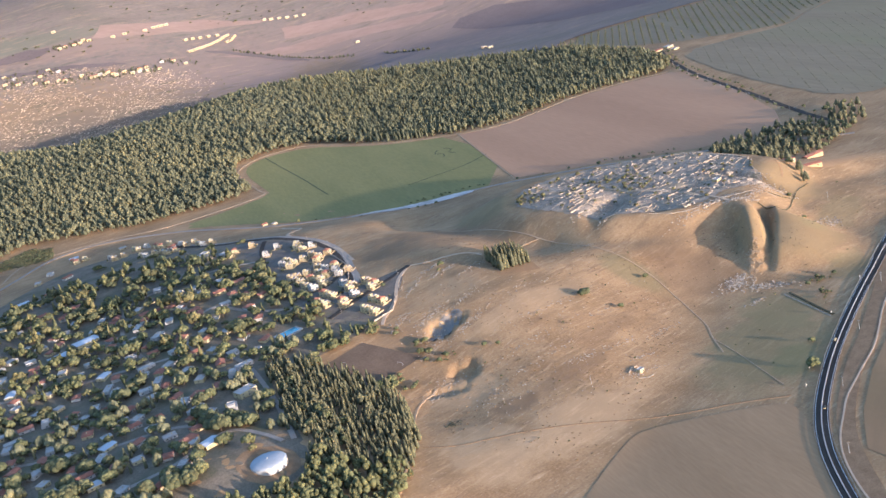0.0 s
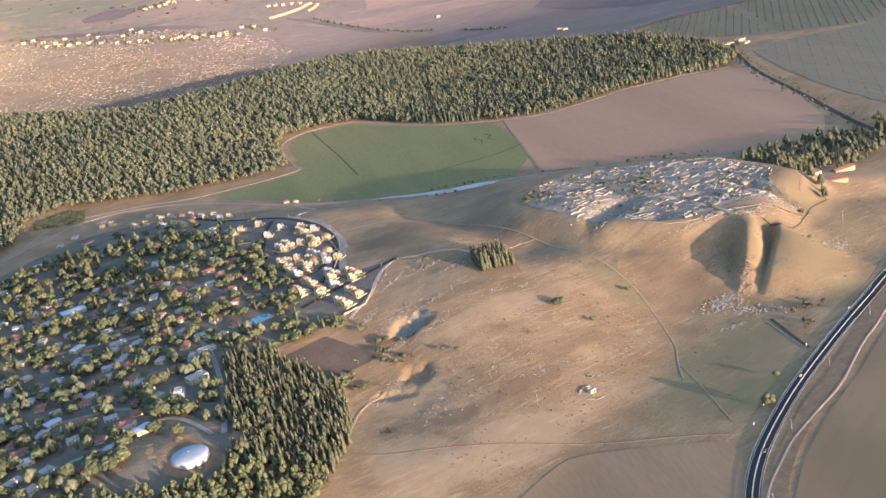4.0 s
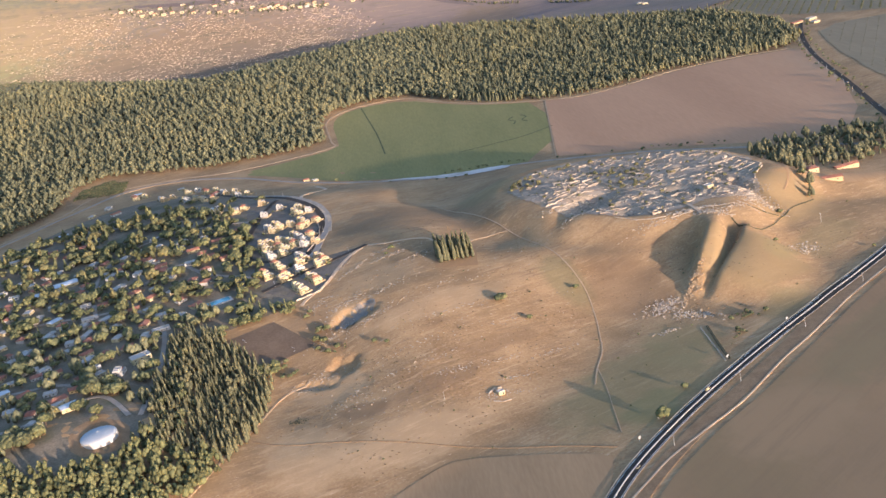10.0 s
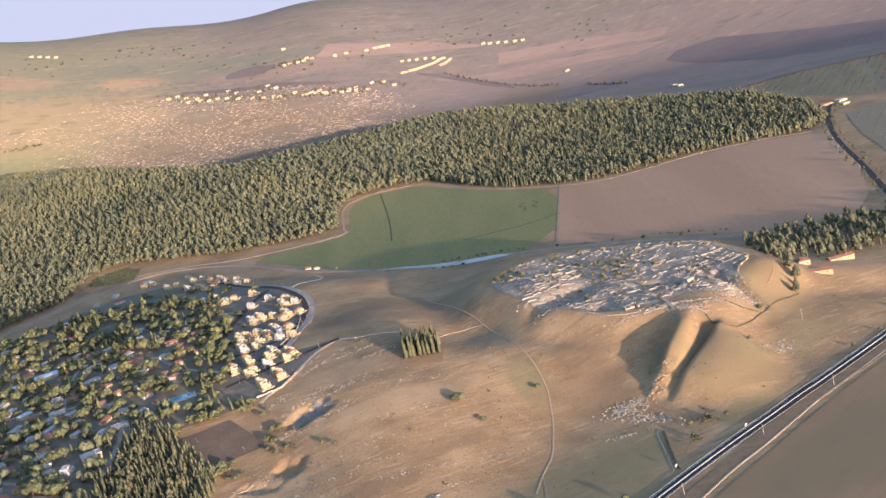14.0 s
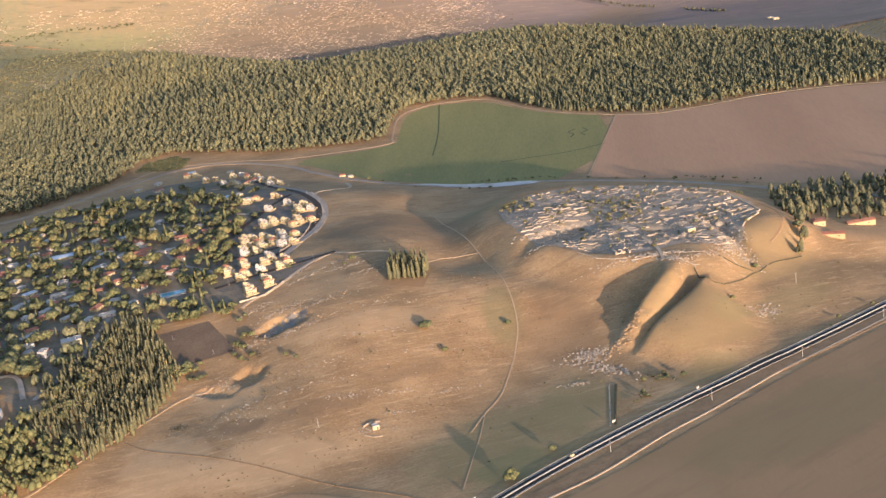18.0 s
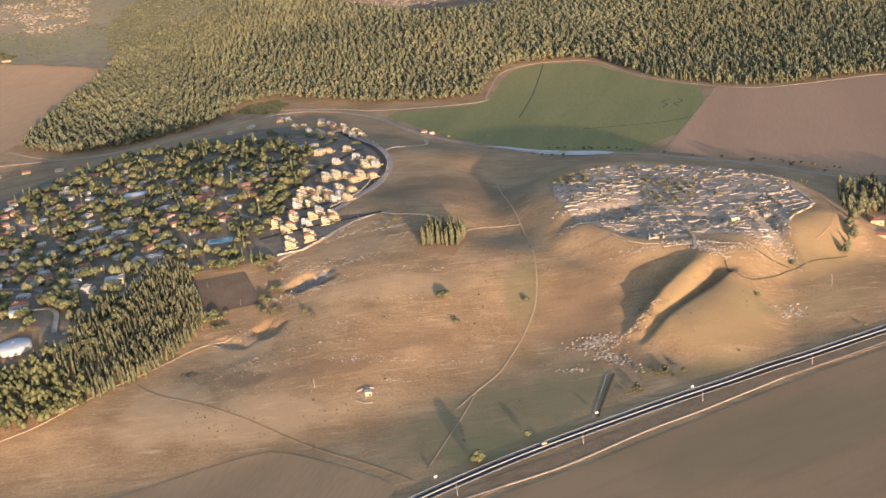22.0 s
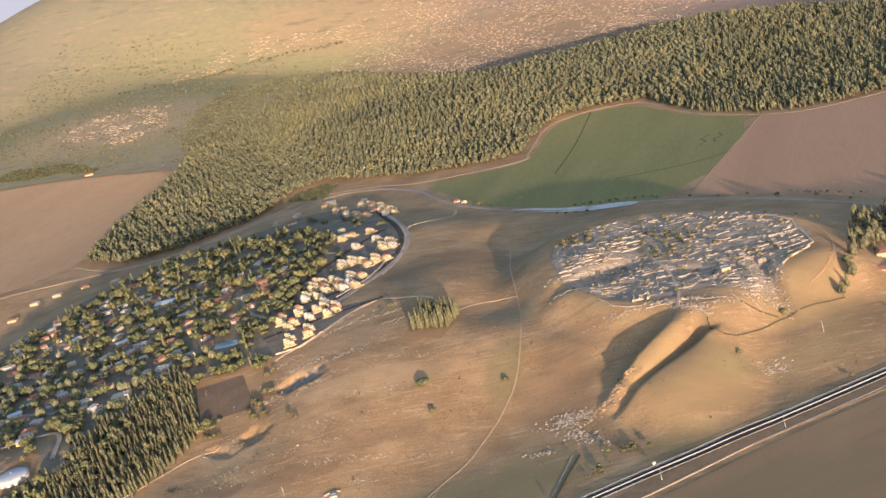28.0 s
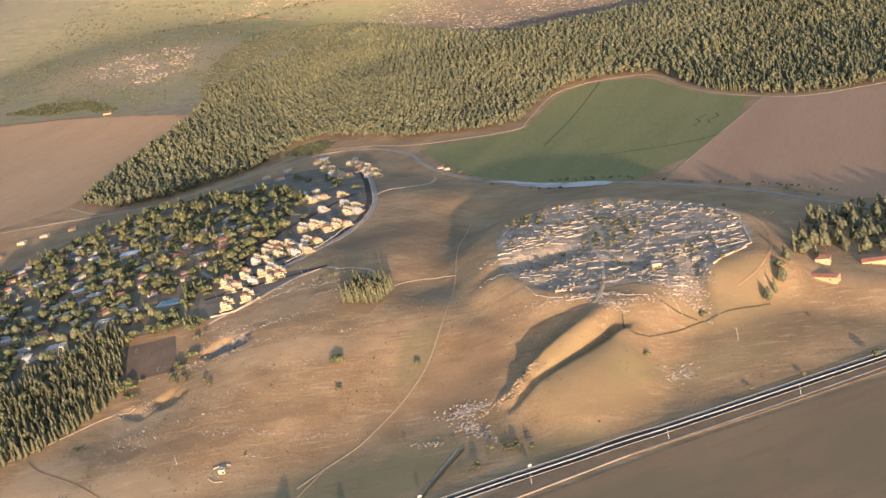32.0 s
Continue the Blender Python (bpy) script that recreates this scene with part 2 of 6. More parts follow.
OCHRE, OLIVE, PALE, UMBER = (0.275, 0.192, 0.090), (0.235, 0.190, 0.085), (0.53, 0.362, 0.192), (0.215, 0.135, 0.070)
streaked(M_GRASS, 16, 46, 9, UMBER, 0.52, 0.68, 0.55)
streaked(M_GRASS, 20, 30, 5, PALE, 0.55, 0.70, 0.6)
streaked(M_GRASS, 18, 7, 2.2, (0.56, 0.41, 0.26), 0.60, 0.70, 0.55)
streaked(M_GRASS, 24, 9, 3.0, (0.17, 0.11, 0.06), 0.60, 0.72, 0.5)
# OCHRE: grass tint on the fan; on flank and chute, colour dims sunlit slopes
worn(M_GRASS, [(-150, -320, 100, 62, 38, OLIVE, 0.6), (-150, -365, 38, 26, 40, (0.17, 0.165, 0.07), 0.5), (-165, -95, 22, 60, 8, OLIVE, 0.6), (-95, -260, 40, 50, 0, OLIVE, 0.5), (120, -95, 60, 26, 40, OLIVE, 0.4), (28, -150, 62, 50, 50, OCHRE, 0.8), (112, 0, 50, 62, 10, OCHRE, 0.75), (-16, -112, 20, 50, -30, OCHRE, 0.7), (55, -128, 26, 20, 40, OLIVE, 0.5), (20, -225, 40, 20, 38, OLIVE, 0.5), (-350, -330, 75, 40, 20, PALE, 0.5), (-300, -110, 90, 25, 15, PALE, 0.4), (-440, -330, 40, 60, 0, PALE, 0.45), (-420, -215, 40, 30, 0, PALE, 0.4)])
worn(M_GRASS, [(-330, -255, 60, 16, 20, UMBER, 0.5), (-260, -200, 50, 14, 15, UMBER, 0.45), (-390, -270, 26, 16, 0, UMBER, 0.7), (-105, -130, 45, 65, 0, UMBER, 0.6), (-300, 190, 120, 90, 0, UMBER, 0.45), (-205, 250, 40, 80, 0, OLIVE, 0.5), (-95, -60, 50, 30, 0, UMBER, 0.4), (-440, -90, 30, 40, 0, UMBER, 0.5), (-350, -20, 60, 30, 20, PALE, 0.3)])
M_GREEN = mat("green_crop", (0.195, 0.182, 0.062), (0.262, 0.230, 0.080), 60, 3, stretch=(20, 0.15))
M_BROWN = mat("ploughed_earth", (0.40, 0.225, 0.118), (0.50, 0.290, 0.155), 150, 3, stretch=(35, 0.1), third=(0.50, 0.325, 0.18), mix=0.35)
M_DARKF = mat("dark_field", (0.285, 0.175, 0.086), (0.345, 0.212, 0.104), 120, 3, stretch=(60, 0.35), third=(0.262, 0.178, 0.082), mix=0.25)
worn(M_DARKF, [(-60, -430, 70, 50, 40, (0.36, 0.225, 0.112), 0.7), (80, -330, 130, 50, 35, (0.235, 0.175, 0.083), 0.6), (320, -170, 160, 70, 38, (0.23, 0.165, 0.082), 0.6), (60, -480, 160, 60, 20, (0.31, 0.195, 0.10), 0.5)])
streaked(M_DARKF, 40, 90, 12, (0.24, 0.155, 0.08), 0.5, 0.68, 0.5)
M_TAN = mat("stubble", (0.375, 0.232, 0.115), (0.455, 0.296, 0.155), 140, 6, stretch=(-30, 0.2))
M_FALLOW = mat("fallow", (0.31, 0.195, 0.095), (0.42, 0.268, 0.135), 60, 2.5, third=(0.37, 0.225, 0.112), stretch=(-62, 0.16), mix=0.35)
M_ROAD = mat("asphalt", (0.050, 0.040, 0.030), (0.072, 0.058, 0.044), 20, 1.0, rough=0.97)
M_LINE = mat("road_paint", (0.7, 0.68, 0.62), (0.8, 0.78, 0.72), 9, 1)
M_DIRT = mat("dirt_track", (0.42, 0.31, 0.20), (0.55, 0.42, 0.28), 12, 1.2, bump=0.1)
M_STONE = mat("limestone", (0.25, 0.195, 0.135), (0.47, 0.39, 0.29), 7, 1.3, bump=0.25, islands=0.3)
M_DIGS = mat("excavated_earth", (0.24, 0.18, 0.12), (0.45, 0.36, 0.26), 16, 2.6, bump=0.9, third=(0.26, 0.205, 0.12), stretch=(-22, 2.4), mix=0.55)
M_PINE = mat("pine_needles", (0.096, 0.097, 0.053), (0.152, 0.147, 0.079), 70, 3.0, islands=0.24, third=(0.178, 0.164, 0.080))
M_CYPR = mat("cypress_leaf", (0.080, 0.080, 0.044), (0.132, 0.124, 0.064), 30, 2.0, islands=0.3)
M_LEAF = mat("broad_leaf", (0.070, 0.078, 0.033), (0.148, 0.142, 0.060), 16, 1.2, islands=0.4)
M_BARK = mat("bark", (0.13, 0.085, 0.055), (0.23, 0.155, 0.10), 1, 0.2)
M_WHITE = mat("cream_render", (0.43, 0.345, 0.185), (0.54, 0.44, 0.25), 6, 0.8)
M_YELLOW = mat("ochre_render", (0.43, 0.31, 0.155), (0.52, 0.40, 0.22), 6, 0.8)
M_GREYW = mat("grey_render", (0.38, 0.35, 0.30), (0.52, 0.48, 0.415), 6, 0.8)
M_RED = mat("red_tiles", (0.27, 0.11, 0.068), (0.40, 0.185, 0.115), 4, 0.4, bump=0.06)
M_FLAT = mat("flat_roof", (0.36, 0.33, 0.285), (0.53, 0.49, 0.43), 5, 0.8)
M_BLUE = mat("pale_blue_sheet", (0.42, 0.46, 0.48), (0.54, 0.58, 0.60), 6, 0.8, rough=0.5)
M_GLASS = mat("window_glass", (0.03, 0.035, 0.04), (0.06, 0.065, 0.07), 1, 0.3, rough=0.15)
M_METAL = mat("galvanised_steel", (0.30, 0.28, 0.25), (0.42, 0.40, 0.36), 1, 0.2, rough=0.6, metal=0.25)
M_POOL = mat("pool_water", (0.05, 0.28, 0.36), (0.09, 0.38, 0.46), 6, 1.5, rough=0.1)
M_CONC = mat("concrete", (0.42, 0.39, 0.34), (0.56, 0.52, 0.46), 4, 0.5)
M_DUMP = mat("spoil_earth", (0.324, 0.220, 0.119), (0.423, 0.299, 0.170), 18, 2.0, bump=0.3)

M_GARDEN = mat("garden_ground", (0.130, 0.110, 0.072), (0.265, 0.208, 0.140), 16, 2.0, third=(0.115, 0.112, 0.060), bump=0.2)
M_PITCH = mat("bare_pitch", (0.115, 0.08, 0.05), (0.16, 0.115, 0.075), 20, 2.5)
# dry hedges and brushwood, and the dark strip for the ditch's shadow
M_HEDGE_SHADE = mat("dry_hedge_and_shade", (0.06, 0.055, 0.03), (0.12, 0.10, 0.055), 5, 0.8)
M_DLEAF = mat("dark_leaf", (0.055, 0.064, 0.030), (0.123, 0.119, 0.054), 14, 1.2, islands=0.4)
M_DOME = mat("white_dome", (0.34, 0.365, 0.375), (0.43, 0.45, 0.455), 5, 0.8, rough=0.95)
M_SHOULDER = mat("road_shoulder", (0.27, 0.225, 0.175), (0.38, 0.32, 0.25), 9, 1.2)
M_PINK = mat("pale_pink_field", (0.225, 0.165, 0.132), (0.285, 0.210, 0.168), 150, 25, stretch=(10, 3.0), mix=0.4)
M_ROCK = mat("pale_rock", (0.37, 0.280, 0.185), (0.57, 0.440, 0.300), 20, 3.0, islands=0.25)
M_OLIVEF = mat("olive_field", (0.225, 0.175, 0.100), (0.300, 0.232, 0.135), 90, 6, stretch=(62, 0.12), third=(0.250, 0.215, 0.108), mix=0.4)
# dark ploughed land, and the shade strips painted on the far plain
M_MAUVE = mat("dark_plough_and_shade", (0.120, 0.098, 0.092), (0.160, 0.132, 0.122), 140, 9, stretch=(12, 2.0))
M_YLEAF = mat("yellow_green_leaf", (0.092, 0.086, 0.036), (0.178, 0.156, 0.066), 12, 1.0, islands=0.4)
M_FURROW = mat("dark_furrow", (0.05, 0.062, 0.028), (0.085, 0.095, 0.042), 9, 1.5)
M_TRACK = mat("worn_track", (0.20, 0.125, 0.065), (0.32, 0.21, 0.11), 8, 1.0)
M_QUARRY = mat("quarry_stone", (0.19, 0.162, 0.128), (0.33, 0.285, 0.232), 9, 1.2, bump=0.3, third=(0.22, 0.17, 0.115))
M_PATH = mat("trodden_path", (0.37, 0.255, 0.145), (0.47, 0.335, 0.20), 10, 1.2)
# greyed, mauve base colours that hold some of the distance haze
M_BACK = mat("hill_country", (0.150, 0.128, 0.108), (0.200, 0.170, 0.142), 170, 14, bump=1.5, third=(0.138, 0.130, 0.100), mix=0.5, stretch=(12, 2.4))
SCRUB = (0.195, 0.145, 0.092)
worn(M_BACK, [(500, 2400, 1500, 420, 0, (0.215, 0.165, 0.138), 0.8), (-2300, 2500, 1500, 800, 20, (0.190, 0.182, 0.118), 0.85), (-1850, 1750, 1150, 760, 35, (0.225, 0.208, 0.108), 0.9), (-1480, 1980, 330, 480, -25, (0.270, 0.245, 0.105), 0.75), (-820, 2200, 640, 360, 5, SCRUB, 0.9), (-1400, 2480, 480, 140, 14, (0.275, 0.200, 0.118), 0.6), (60, 2240, 150, 280, -20, SCRUB, 0.8), (-1820, 1620, 380, 240, 10, (0.32, 0.245, 0.150), 0.75), (-1190, 2700, 130, 46, 12, (0.30, 0.215, 0.125), 0.8), (-1650, 2660, 260, 50, 8, (0.27, 0.190, 0.125), 0.7), (-650, 2730, 300, 70, 5, (0.235, 0.175, 0.140), 0.7), (-950, 2800, 500, 70, 5, (0.155, 0.155, 0.115), 0.8)])
streaked(M_BACK, 12, 90, 16, (0.33, 0.25, 0.16), 0.56, 0.70, 0.55)
streaked(M_BACK, 10, 120, 22, (0.105, 0.100, 0.065), 0.55, 0.70, 0.6)
M_PAVED = mat("grey_paving", (0.105, 0.090, 0.072), (0.215, 0.182, 0.140), 12, 1.6, third=(0.15, 0.12, 0.075))
M_TUFT = mat("dry_tufts", (0.15, 0.10, 0.05), (0.27, 0.185, 0.095), 9, 1.0, islands=0.3)
M_GRAVEL = mat("pale_gravel", (0.50, 0.46, 0.40), (0.64, 0.59, 0.52), 14, 1.6, third=(0.42, 0.37, 0.30))

# black surface that glows by itself to give the pale, hazy sky tone
M_SKYGLOW = bpy.data.materials.new("pale_sky_glow")
M_SKYGLOW.use_nodes = True
glow = M_SKYGLOW.node_tree.nodes["Principled BSDF"]
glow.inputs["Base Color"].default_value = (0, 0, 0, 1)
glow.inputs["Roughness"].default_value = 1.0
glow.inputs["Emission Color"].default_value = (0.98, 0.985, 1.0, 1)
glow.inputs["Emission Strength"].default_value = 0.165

# ---- the land ----


def steps(lo, hi, core_lo, core_hi, fine, grow=1.12):
    out = list(np.arange(core_lo, core_hi + 0.1, fine))
    s = fine
    while out[-1] < hi:
        s = min(s * grow, 70)
        out.append(out[-1] + s)
    s = fine
    while out[0] > lo:
        s = min(s * grow, 70)
        out.insert(0, out[0] - s)
    return np.array(out)


def sheet(name, xs, ys, z, material):
    gx, gy = np.meshgrid(xs, ys)
    v = np.stack([gx.ravel(), gy.ravel(), z(gx, gy).ravel()], 1)
    w = len(xs)
    a = (np.arange(len(ys) - 1)[:, None] * w + np.arange(w - 1)[None]).ravel()
    f = np.stack([a, a + 1, a + w + 1, a + w], 1)
    return raw(name, v, f, [material])


def raw(name, v, f, materials, smooth=True, index=None):
    """An object straight from arrays of vertices and of faces that all have as many corners."""
    me = bpy.data.meshes.new(name)
    k = f.shape[1]
    me.vertices.add(len(v))
    me.vertices.foreach_set("co", np.asarray(v, np.float32).ravel())
    me.loops.add(f.size)
    me.loops.foreach_set("vertex_index", np.asarray(f, np.int32).ravel())
    me.polygons.add(len(f))
    me.polygons.foreach_set("loop_start", np.arange(0, f.size, k, dtype=np.int32))
    me.polygons.foreach_set("loop_total", np.full(len(f), k, np.int32))
    for m in materials:
        me.materials.append(m)
    if index is not None:
        me.polygons.foreach_set("material_index", np.asarray(index, np.int32))
    me.polygons.foreach_set("use_smooth", np.full(len(f), smooth))
    me.update(calc_edges=True)
    me.validate()
    return new(name, me)


def inside(poly, x, y):
    ok = np.zeros(np.shape(x), bool)
    for (ax, ay), (bx, by) in zip(poly, poly[1:] + poly[:1]):
        cut = (ay > y) != (by > y)
        with np.errstate(divide="ignore", invalid="ignore"):
            ok ^= cut & (x < (bx - ax) * (y - ay) / (by - ay) + ax)
    return ok


DIGS = [(-179, 172), (-168, 215), (-128, 258), (-66, 266), (6, 240), (50, 215), (84, 189), (114, 130), (121, 78), (94, 40), (88, -8), (78, -16), (52, -12), (22, -4), (-6, -18), (-44, -24), (-70, -6), (-96, 10), (-142, 66)]
DIG_MID = [(-25 + (x + 25) * 0.95, 112 + (y - 112) * 0.95) for x, y in DIGS]
DIG_IN = [(-25 + (x + 25) * 0.9, 112 + (y - 112) * 0.9) for x, y in DIGS]


def trenches(x, y):
    """Depth of the square excavation trenches that cover the top of the mound."""
    c, s = math.cos(radians(14)), math.sin(radians(14))
    u, v = (x * c + y * s) / 19.0, (y * c - x * s) / 11.0
    iu, iv = np.floor(u), np.floor(v)
    h = np.abs(np.sin(iu * 12.9898 + iv * 78.233) * 43758.5453) % 1.0
    big = 0.5 + 0.5 * np.sin(x * 0.041 + 1) * np.sin(y * 0.052)
    edge = np.minimum(np.minimum(u - iu, 1 - (u - iu)) * 19, np.minimum(v - iv, 1 - (v - iv)) * 11)
    return 2.4 * h * h * (0.35 + big) * ss(edge, 0.7, 1.7) * inside(DIG_IN, x, y)


def rough_land(x, y):
    """The land with its small humps and terraces."""
    z = height(x, y)
    near = (1 - ss(np.hypot(x + 200, y - 50), 500, 900))
    hum = np.sin(x * 0.071 + 1.3 * np.sin(y * 0.043)) * np.sin(y * 0.083 + 1.1 * np.sin(x * 0.037)) + 0.5 * np.sin(x * 0.19 + y * 0.13) * np.sin(y * 0.23 - x * 0.07)
    slope = ss(height(x, y), 2, 12)
    return z + 0.3 * hum * near * slope - trenches(x, y)


ground = sheet("ground", steps(-4300, 3600, -640, 260, 3.5), steps(-1900, 3900, -480, 330, 3.5), lambda x, y: rough_land(x, y) - 6 * inside(DIG_MID, x, y), M_GRASS)
tagged(ground, "dry tan grass land rolling up into hills", "ground", kind="structure")


def rounded(poly, times=2):
    for _ in range(times):
        poly = [p for a, b in zip(poly, poly[1:] + poly[:1]) for p in ((a[0] * 0.75 + b[0] * 0.25, a[1] * 0.75 + b[1] * 0.25), (a[0] * 0.25 + b[0] * 0.75, a[1] * 0.25 + b[1] * 0.75))]
    return poly


def drape(name, poly, material, label, category="field", lift=0.3, step=14.0, kind="structure", soft=1, thick=0.0, wob=0.0):
    """A patch of land cover laid over the ground inside a polygon."""
    from mathutils.geometry import delaunay_2d_cdt
    poly = rounded(poly, soft)
    edge = []
    for (ax, ay), (bx, by) in zip(poly, poly[1:] + poly[:1]):
        k = max(1, int(math.hypot(bx - ax, by - ay) / step))
        edge += [(ax + (bx - ax) * i / k + wob * random.uniform(-1, 1), ay + (by - ay) * i / k + wob * random.uniform(-1, 1)) for i in range(k)]
    xs, ys = [p[0] for p in edge], [p[1] for p in edge]
    gx, gy = np.meshgrid(np.arange(min(xs), max(xs), step), np.arange(min(ys), max(ys), step))
    keep = inside(edge, gx, gy)
    pts = [Vector(p) for p in edge] + [Vector((a, b)) for a, b in zip(gx[keep], gy[keep])]
    n = len(edge)
    vs, _, fs, *_ = delaunay_2d_cdt(pts, [(i, (i + 1) % n) for i in range(n)], [list(range(n))], 1, 0.01)
    v = np.array([(p.x, p.y) for p in vs])
    z = rough_land(v[:, 0], v[:, 1]) + lift
    f = np.array([f for f in fs if len(f) == 3])
    ob = raw(name, np.c_[v, z], f, [material])
    return tagged(ob, label, category, kind=kind)


def smooth_line(pts, step=8.0):
    pts = [np.array(p, float) for p in pts]
    out = []
    for i in range(len(pts) - 1):
        p0, p1, p2, p3 = pts[max(i - 1, 0)], pts[i], pts[i + 1], pts[min(i + 2, len(pts) - 1)]
        k = max(2, int(np.linalg.norm(p2 - p1) / step))
        for j in range(k):
            t = j / k
            out.append(0.5 * (2 * p1 + (p2 - p0) * t + (2 * p0 - 5 * p1 + 4 * p2 - p3) * t * t + (3 * p1 - p0 - 3 * p2 + p3) * t ** 3))
    return np.array(out + [pts[-1]])


def strip(name, pts, width, material, label, category="road", lift=0.45, kind="structure", shift=0.0, step=8.0, deep=0.6, dash=None, parent=None):
    """A band along a line, lying on the land, with a little depth at its sides."""
    line = smooth_line(pts, step)
    d = np.gradient(line, axis=0)
    d /= np.linalg.norm(d, axis=1)[:, None]
    nrm = np.c_[d[:, 1], -d[:, 0]]
    cols = []
    for k, dz in ((-0.5, -deep), (-0.5, 0), (0.5, 0), (0.5, -deep)):
        p = line + nrm * (shift + k * width)
        mid = line + nrm * shift
        z = np.maximum(rough_land(p[:, 0], p[:, 1]), rough_land(mid[:, 0], mid[:, 1])) + lift + dz
        cols.append(np.c_[p, z])
    v = np.stack(cols, 1).reshape(-1, 3)
    f = []
    for i in range(len(line) - 1):
        if dash and (i % dash[0]) >= dash[1]:
            continue
        for j in range(3):
            a = i * 4 + j
            f.append((a, a + 1, a + 5, a + 4))
    ob = raw(name, v, np.array(f), [material], smooth=False)
    if parent:
        ob.parent = parent
        return ob
    return tagged(ob, label, category, kind=kind)


# fields
GREEN = [(-585, 775), (-480, 800), (-397, 838), (-400, 900), (-408, 1040), (-390, 1110), (-340, 1155), (-250, 1160), (-170, 1050), (-105, 975), (2, 905), (-62, 478), (-235, 490), (-345, 535), (-411, 575), (-500, 680)]
drape("field_green", GREEN, M_GREEN, "green crop field crossed by a dark furrow", soft=1)
BROWN = [(6, 905), (80, 872), (170, 890), (280, 925), (400, 925), (492, 905), (520, 860), (470, 640), (390, 400), (330, 300), (200, 330), (80, 410), (-58, 478)]
drape("field_brown", BROWN, M_BROWN, "reddish brown ploughed field", soft=0)
drape("field_tan", [(-1205, 590), (-1290, 900), (-1360, 1190), (-1640, 1200), (-2300, 1150), (-2400, 500), (-1500, 330), (-1290, 420)], M_TAN, "pale stubble field beside the forest", lift=0.6, step=30)
drape("field_near", [(-222, -486), (-200, -428), (-212, -414), (-262, -392), (-318, -374), (-340, -384), (-376, -410), (-450, -470), (-480, -620), (-330, -720), (-262, -560)], M_FALLOW, "ploughed tan field beside the main road", soft=1)
drape("field_east", [(-205, -520), (-170, -474), (-118, -424), (-60, -378), (22, -304), (96, -236), (176, -172), (420, 20), (900, 300), (1300, -300), (600, -900), (-150, -800)], M_DARKF, "dark bare field beyond the road", step=30, soft=0)
drape("field_orchard", [(574, 1638), (890, 1688), (1300, 1640), (1500, 1300), (1012, 1136), (885, 1034), (625, 1263)], M_OLIVEF, "orchard ground with green rows", lift=0.5, step=40, soft=1, wob=5)
drape("field_olive", [(616, 1067), (803, 1049), (900, 1030), (1020, 1130), (1510, 1290), (2400, 1200), (2300, 500), (900, 440), (550, 321), (495, 376), (510, 610), (560, 860)], M_OLIVEF, "olive brown field with faint rows", lift=0.5, step=30, soft=1, wob=4)
drape("field_dark_far", [(569, 2418), (624, 2475), (761, 2480), (1240, 2220), (1240, 1900), (1091, 1880), (791, 2036)], M_MAUVE, "dark ploughed land in the far valley", lift=2.6, step=30, soft=0)
for poly, where in (([(-182, 2612), (163, 2650), (518, 2596), (622, 2562), (498, 2538), (299, 2570), (56, 2575)], "plain"), ([(58, 2689), (329, 2659), (622, 2600), (646, 2648), (350, 2735), (73, 2758)], "plain"), ([(-557, 2782), (-512, 2863), (-159, 2887), (65, 2822), (-139, 2824), (-374, 2788)], "slope")):
    drape("field_pink", poly, M_PINK, "pale pink stubble on the far " + where, lift=2.6, step=28, wob=4, soft=0)
# shade on the far plain, painted as dark strips of ground
for poly in ([(-214, 2672), (-102, 2634), (14, 2573), (90, 2506), (75, 2490), (-10, 2545), (-110, 2612), (-230, 2655)], [(-900, 2700), (-788, 2784), (-669, 2753), (-770, 2704)], [(-1015, 2640), (-700, 2625), (-480, 2600), (-480, 2580), (-700, 2598), (-1015, 2615)]):
    drape("field_shaded", poly, M_MAUVE, "dark strip painted for shade on the far plain", lift=3.0, step=26, wob=5)
HILL = [(-1150, 1860), (-900, 1780), (-640, 1800), (-420, 1980), (-200, 2380), (-250, 2540), (-520, 2600), (-860, 2625), (-1300, 2590), (-1500, 2420), (-1420, 2150)]
arc = [(-170 + 4490 * math.sin(a), -1100 + 4490 * math.cos(a)) for a in np.linspace(0.85, -1.05, 40)]
BACKLAND = [(-1300, 1180), (-1250, 1500), (-1080, 1700), (-700, 1600), (-400, 1770), (-250, 1880), (50, 1860), (330, 1730), (560, 1490), (570, 1650), (890, 1700), (1300, 1655), (1510, 1320), (2500, 1250)] + arc + [(-3300, 1150), (-2300, 1150), (-1640, 1205)]
drape("hill_country", BACKLAND, M_BACK, "hazy hills and plain of scrub, rock and bare fields", "hills", lift=2.0, step=30, wob=6)

# added glowing band behind the far hills, in place of the sky there
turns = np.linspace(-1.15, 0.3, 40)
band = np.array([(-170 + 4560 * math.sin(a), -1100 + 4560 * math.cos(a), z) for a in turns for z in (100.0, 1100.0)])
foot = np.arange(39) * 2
tagged(raw("backdrop", band, np.stack([foot, foot + 1, foot + 3, foot + 2], 1), [M_SKYGLOW]), "glowing backdrop in place of pale hazy sky above the far hills", "sky", kind="structure")

drape("village_ground", [(-470, -45), (-540, -75), (-585, -65), (-582, -240), (-588, -300), (-650, -322), (-730, -300), (-880, -275), (-980, -150), (-1010, 60), (-1010, 300), (-960, 470), (-840, 620), (-740, 690), (-600, 620), (-530, 480), (-440, 330), (-415, 200), (-425, 90), (-400, 40), (-420, -20)], M_GARDEN, "dark garden ground between village houses", "ground", lift=0.2, step=14, soft=2)

